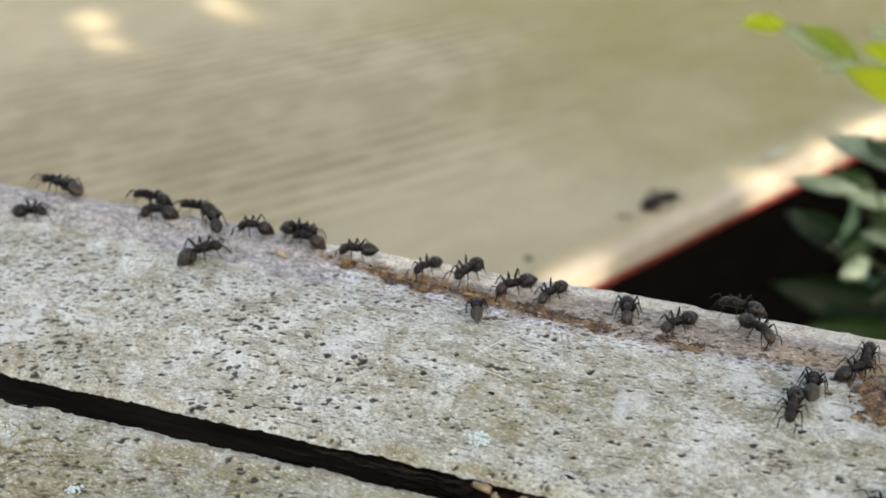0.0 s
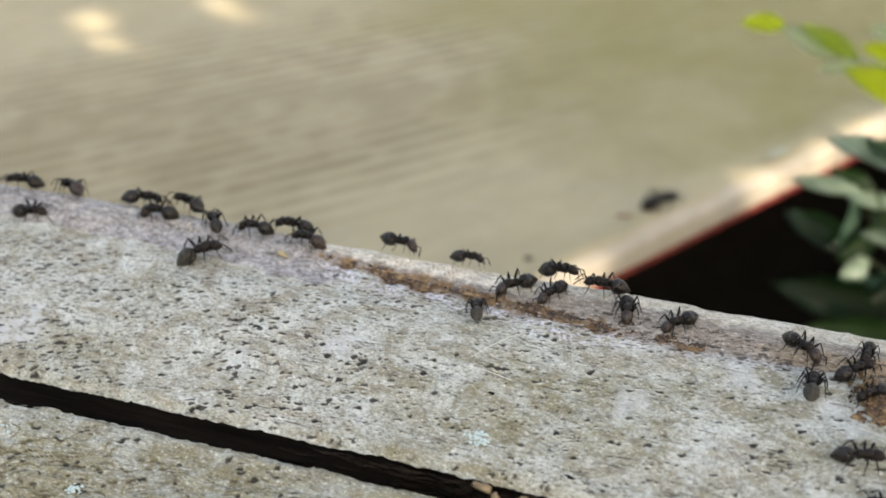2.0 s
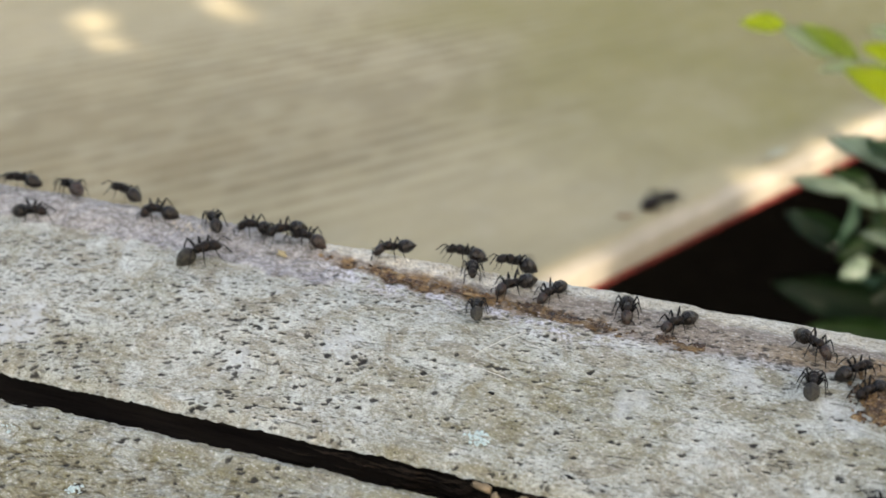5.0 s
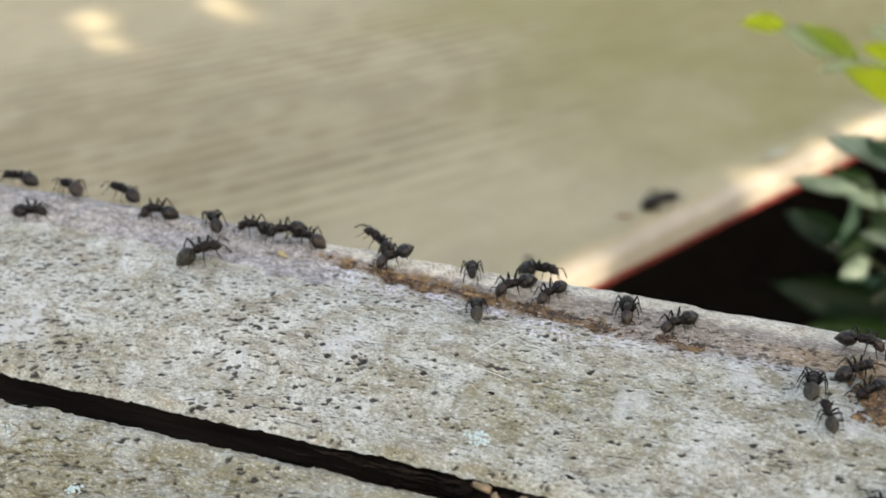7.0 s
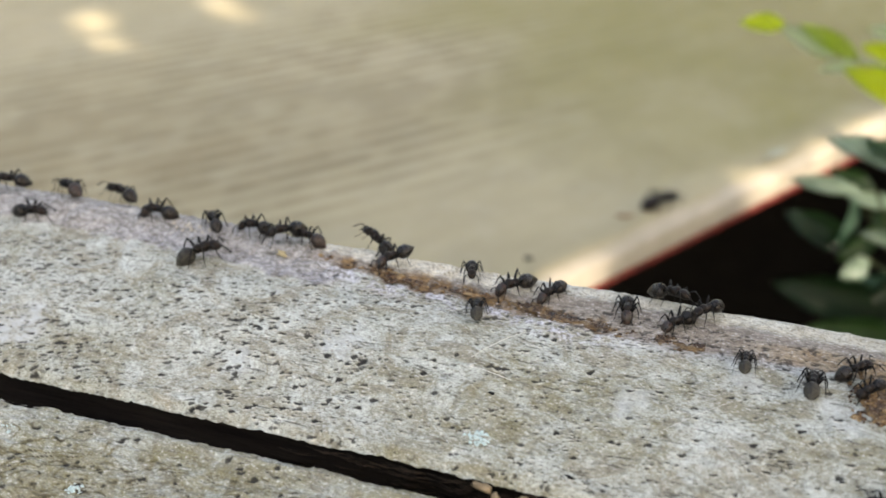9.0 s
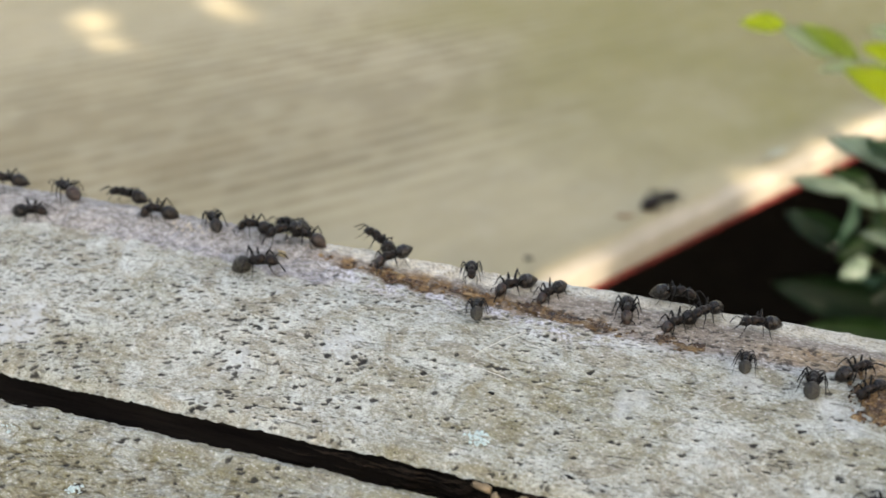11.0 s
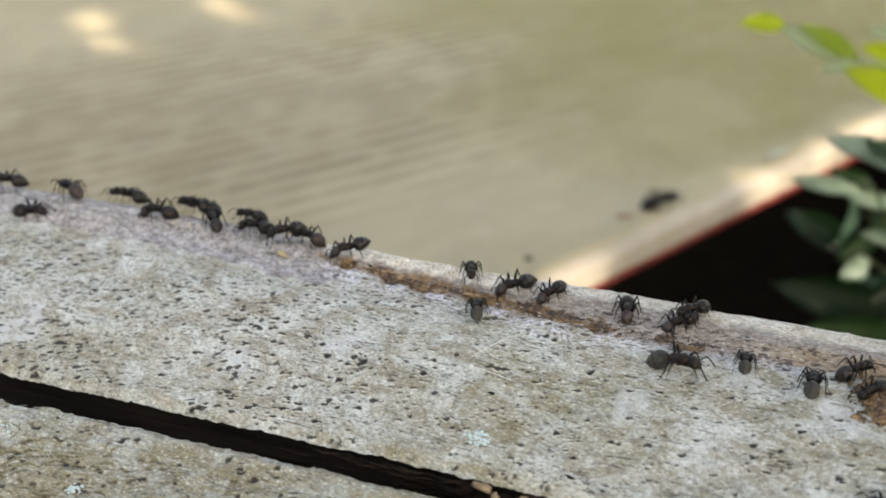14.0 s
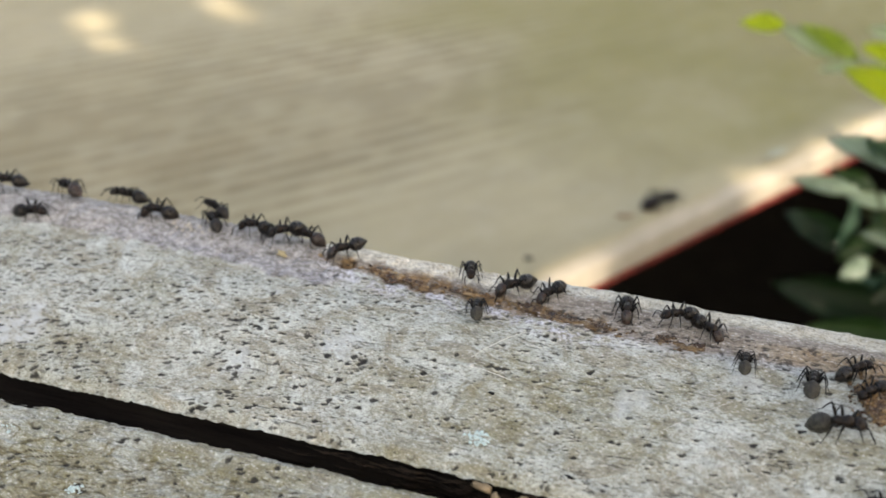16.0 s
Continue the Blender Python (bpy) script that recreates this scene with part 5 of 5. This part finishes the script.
    move_ant(build_ant("black ant hurrying along the far edge", 1.01, 8, 16, 0, False, False, False), [(0, 0.4, -1.1, 176), (0.3, -5.8, -1.5, 176), (0.6, -10.5, -0.7, 177), (0.9, -10.9, -0.3, 177), (1.2, -13, -1.3, 177), (1.5, -18.8, -1.8, 177), (1.8, -22.8, -0.6, 187), (2.4, -23.1, -2.2, 187), (2.8, -24.9, -3.3, 177, 0, 0.2), (3, -26.3, -3.2, 176, 0, 0.5), (3.4, -27.6, -3.2, 176, 0, 1), (3.7, -28.2, -3.2, 187, 0, 0.9), (4, -29.9, -3.3, 187, 0, 1), (4.2, -32.3, -3.2, 176, 0, 1), (4.8, -44.9, -3.2, 177, 0, 0.9), (5.5, -60.3, -3.3, 177, 0, 1), (6.1, -67.1, -3.2, 177, 28, 1), (6.3, -67.4, -3.2, 177, 28, 1), (9.2, -67.9, -3.2, 177, 28, 1), (11.2, -67.5, -3.2, 177, 26, 1), (11.4, -74, -3.3, 177, 0, 1), (11.6, -82.2, -3.2, 177, 0, 1), (12, -83.9, -3.2, 187, 0, 1), (13, -84.8, -3.2, 187, 0, 1), (13.2, -87.6, -3.2, 177, 0, 1), (13.4, -93.4, -3.1, 177, 0, 0.6), (13.7, -97.7, -3.1, 177, 0, 0.4), (14, -105.8, -3.1, 177, 0, 0.6), (14.3, -119.3, -3.1, 177, 0, 0.4), (14.5, -127.2, -3.1, 177, 0, 0.4), (14.8, -143.7, -3.1, 177, 0, 0.4), (15, -160.8, -3.1, 177, 0, 0.2), (16, -161.6, -3.1, 177)])
    move_ant(build_ant("black ant stepping over the far edge", 0.889, 10, 20, 0, False, False, False), [(0, 33.8, 1.1, 177), (6.9, 33.8, 1.1, 177), (7.2, 22.3, -1.9, 176), (7.4, 14.2, -3.3, 176, 0, 0.5), (7.6, -0.1, -1.9, 187), (7.8, -3.4, -0.4, 217), (8, -4.3, 0.6, 230), (12, -5.1, 1.6, 230), (12.5, -5.7, 1.4, 224), (13, -6.6, 1.7, 224), (14.5, -7.5, 1.8, 217), (15, -8.4, 2.2, 208), (15.6, -8.9, 3.2, 208), (16, -9.2, 3.8, 208)])
    move_ant(build_ant("black ant crossing the worn band", 0.959, 38, 16, 0, False, True, False), [(0, 4.5, 3.9, -37), (0.3, 7.5, 4.3, -31), (0.5, 9.5, 4.9, -31), (0.9, 11.7, 5.2, -38), (1.2, 11.9, 5.7, -38), (1.5, 11.9, 6.7, -38), (4.2, 12.1, 6.7, -38), (5.2, 13.9, 5.1, -40), (6.3, 16.5, 4.1, -32), (6.8, 20, 2.7, -3), (7, 21.1, 2.4, -3), (7.2, 24, 2.1, -3), (7.5, 34.5, 2.6, -3), (16, 34.9, 2.6, -3)])
    move_ant(build_ant("black ant waiting on the crust and then running off", 1.007, 10, 20, 0, False, False, False), [(0, -115.9, -3.1, -136, 0, 0.5), (1.5, -116.5, -3.1, -136, 0, 0.2), (1.8, -117.5, -3.1, -224, 0, 0.5), (1.95, -116.7, -3.1, -289), (2.1, -115.8, -3.1, -353, 0, 0.8), (2.3, -105.9, -3.1, -363, 0, 1), (2.5, -94.8, -3.1, -363, 0, 0.9), (2.7, -84.1, -3.2, -363, 0, 0.5), (2.8, -76.7, -3.3, -363, 0, 1), (3, -67.5, -3.2, -363, 0, 1), (3.2, -51.4, -3.2, -364, 0, 1), (3.4, -40, -3.2, -364, 0, 1), (3.6, -31.6, -3.2, -364, 0, 1), (3.9, -20.8, -3.2, -364, 0, 0.3), (4.2, -4.9, -2.7, -364), (4.6, 13.8, -1, -364), (5, 31.3, -0.3, -364), (16, 31.7, -0.2, -364)])
    move_ant(build_ant("black ant on the crest of the crust", 1.007, 10, 16, 0, False, False, False), [(0, -105.2, -2.8, -173), (0.9, -105, -3.1, -173, 0, 0.2), (1.2, -106, -3.1, -191, 0, 0.5), (1.5, -106.7, -3.1, -198, 10, 1), (2.1, -107.7, -3.1, -191, 8, 1), (2.4, -108.1, -3.1, -183, 0, 0.8), (2.7, -111.2, -3.1, -183, 0, 0.9), (3, -121.3, -3.1, -183, 0, 1), (3.3, -121.2, -3.1, -173, 0, 0.6), (3.9, -121.9, -3.1, -191, 8, 1), (6.5, -121.9, -3.1, -191, 10, 1), (7.5, -122.7, -3.1, -191, 12, 1), (9, -122.9, -3.1, -191, 8, 0.7), (11.5, -121.3, -3.1, -162, 0, 0.2), (16, -121.4, -3.1, -162, 0, 0.2)])
    move_ant(build_ant("black ant at the far end of the crust", 1.007, 10, 20, 0, False, False, False), [(0, -138, -3.1, -174, 0, 0.5), (0.3, -142.7, -3.1, -174, 0, 0.4), (0.6, -144.9, -1.6, -162), (1.2, -144.5, -1.3, -162), (4, -144.6, -1.2, -162), (6.5, -146.9, -3.1, -174, 0, 0.2), (8, -146.7, -1, -162), (9, -147.1, -0.8, -162), (11.5, -147.6, -0.6, -162), (16, -147.4, -0.4, -162)])
    move_ant(build_ant("black ant running the length of the edge", 1.007, 10, 20, 0, False, False, False), [(0, -163.8, -3.1, -3, 0, 0.1), (11.2, -163.8, -3.1, -3, 0, 0.1), (11.4, -134.1, -3.1, -3, 0, 0.9), (11.6, -107.9, -3.1, -3, 0, 0.7), (11.9, -88.2, -3.2, -3, 0, 1), (12.2, -74, -3.3, -3, 0, 1), (12.5, -42.7, -3.2, -4, 0, 1), (12.8, -11.4, -3.3, -4, 0, 0.8), (13.1, 8.9, -1.8, -4), (13.4, 31.4, -0.9, -4), (16, 31.8, -0.8, -4)])
    move_ant(build_ant("black ant crossing back along the edge", 0.889, 10, 16, 0, False, False, False), [(0, 37, 3.1, 177), (9.6, 37, 3.1, 177), (10.3, 21.8, 3.5, 188), (11, 3.9, 2.3, 198), (11.3, 1.8, 2.3, 208), (11.9, -0.4, 4.4, 216), (12.05, 0, 3.2, 130), (12.2, 0.5, 2, 43), (12.5, 1.7, 0.3, 126), (12.8, -13.8, -3.3, 176, 0, 0.7), (13.1, -26.9, -3.3, 177, 0, 0.3), (13.4, -44.7, -3.3, 177, 0, 0.5), (13.55, -58.1, -3.3, 177, 0, 0.7), (13.7, -73.5, -3.3, 177, 0, 0.7), (14, -93.4, -3.1, 177, 0, 0.5), (14.2, -97.9, -3.1, 177, 0, 0.9), (14.6, -102.6, -3.1, 169, 10, 0.9), (15, -102, -3.1, 162, 14, 1), (16, -101.4, -3.1, 162, 16, 1)])
    move_ant(build_ant("black ant moving along the crest of the crust", 0.959, 10, 16, 0, False, False, False), [(0, 37.8, 3.8, 177), (9.3, 37.8, 3.8, 177), (9.8, 9.3, 0.1, 177), (10.4, -40.5, -3.3, 177, 0, 0.1), (10.9, -78.8, -3.3, 177, 0, 0.5), (11.3, -97.9, -3.1, 177, 0, 0.2), (11.6, -102.1, -3.1, 177, 8, 0.7), (13.5, -102.8, -3.1, 177, 8, 0.8), (14, -103.9, -3.1, 177, 0, 0.4), (14.3, -107.4, -3.1, 177, 0, 0.7), (14.5, -110.7, -3.1, 177, 0, 0.5), (14.8, -126.1, -3.1, 177, 0, 0.6), (15.2, -143.7, -3.1, 177, 0, 0.5), (15.5, -162.3, -3.1, 177, 0, 0.2), (16, -163, -3.1, 177, 0, 0.1)])
    move_ant(build_ant("black ant turning on the open grey wood", 0.959, 10, 20, 0, False, False, False), [(0, 10.8, 19.7, -97), (0.3, 9.6, 20.5, -114), (0.6, 8.5, 21.9, -139), (0.75, 9, 22.9, -103), (0.9, 10.2, 24.7, -73), (1.2, 16.6, 26.5, 0), (1.5, 20.3, 25.8, 4), (2, 21.4, 25.7, 9), (4.2, 22.5, 25.7, 9), (5.2, 31.5, 24.7, 9), (16, 31.8, 24.6, 9)])
    move_ant(build_ant("black ant climbing towards the worn band", 0.758, 8, 16, 0, False, False, True), [(0, 34.7, 21.1, -171), (4.8, 34.7, 21.1, -171), (5.8, 22.1, 21.7, -190), (6.3, 17.6, 20.4, -263), (6.6, 17.2, 20.3, -263), (7, 16, 19.1, -251), (7.2, 14.3, 18.1, -208), (7.4, 11.3, 18.9, -191), (7.6, 6.5, 17.1, -246), (7.8, 4.4, 13.2, -259), (8, 4, 12.5, -269, -10), (8.5, 3, 12.1, -269, -18), (16, 3, 12.3, -269, -18)])
    move_ant(build_ant("large black ant with a brown-tinged head end", 1.161, 14, 16, 0, False, True, False), [(0, 33.8, 17, -154), (12.5, 33.8, 17, -154), (12.9, 25.9, 21.6, -140), (13.1, 22.2, 24, -135), (13.4, 17.9, 26.6, -122), (13.7, 12.1, 31.7, -127), (13.9, 8.9, 36.8, -119), (14, 7.0, 41.5, -112), (14.3, 5.2, 46.5, -106), (16, 5.1, 46.7, -106)])
    move_ant(build_ant("black ant standing on bare grey wood and then walking along", 1.167, 12, 34, 0, False, False, True, 0.5), [(0, -96.4, 9.3, 41), (9.2, -96.6, 9.3, 41), (10.2, -90.1, 9.7, 7), (11.3, -84.1, 10, 18), (11.6, -84.5, 10.6, 13), (11.9, -84.6, 12, -2), (12.1, -76.2, 12.6, 8), (12.2, -67.2, 11.3, 18), (12.5, -60.7, 9.6, 18), (12.8, -61.8, 10.2, 8), (13, -64, 11.3, 3), (13.15, -62.7, 13.5, -38), (13.4, -47.2, 19.1, -1), (13.7, -21.6, 14.1, 3), (14, -7, 15.4, -2), (14.2, -2.6, 18.6, -14), (14.35, 1.1, 18.1, -4), (14.5, 4.4, 17.2, 8), (14.8, 7.2, 16.2, 20), (14.95, 7.2, 17.0, 8), (15.1, 8.1, 19.3, -26), (15.25, 12.8, 20.1, -20), (15.4, 17.7, 20.1, -9), (15.7, 19.3, 21.6, -5), (15.9, 19.0, 21.4, 2), (16, 18.4, 21.5, 5)], 0.7)


motions()
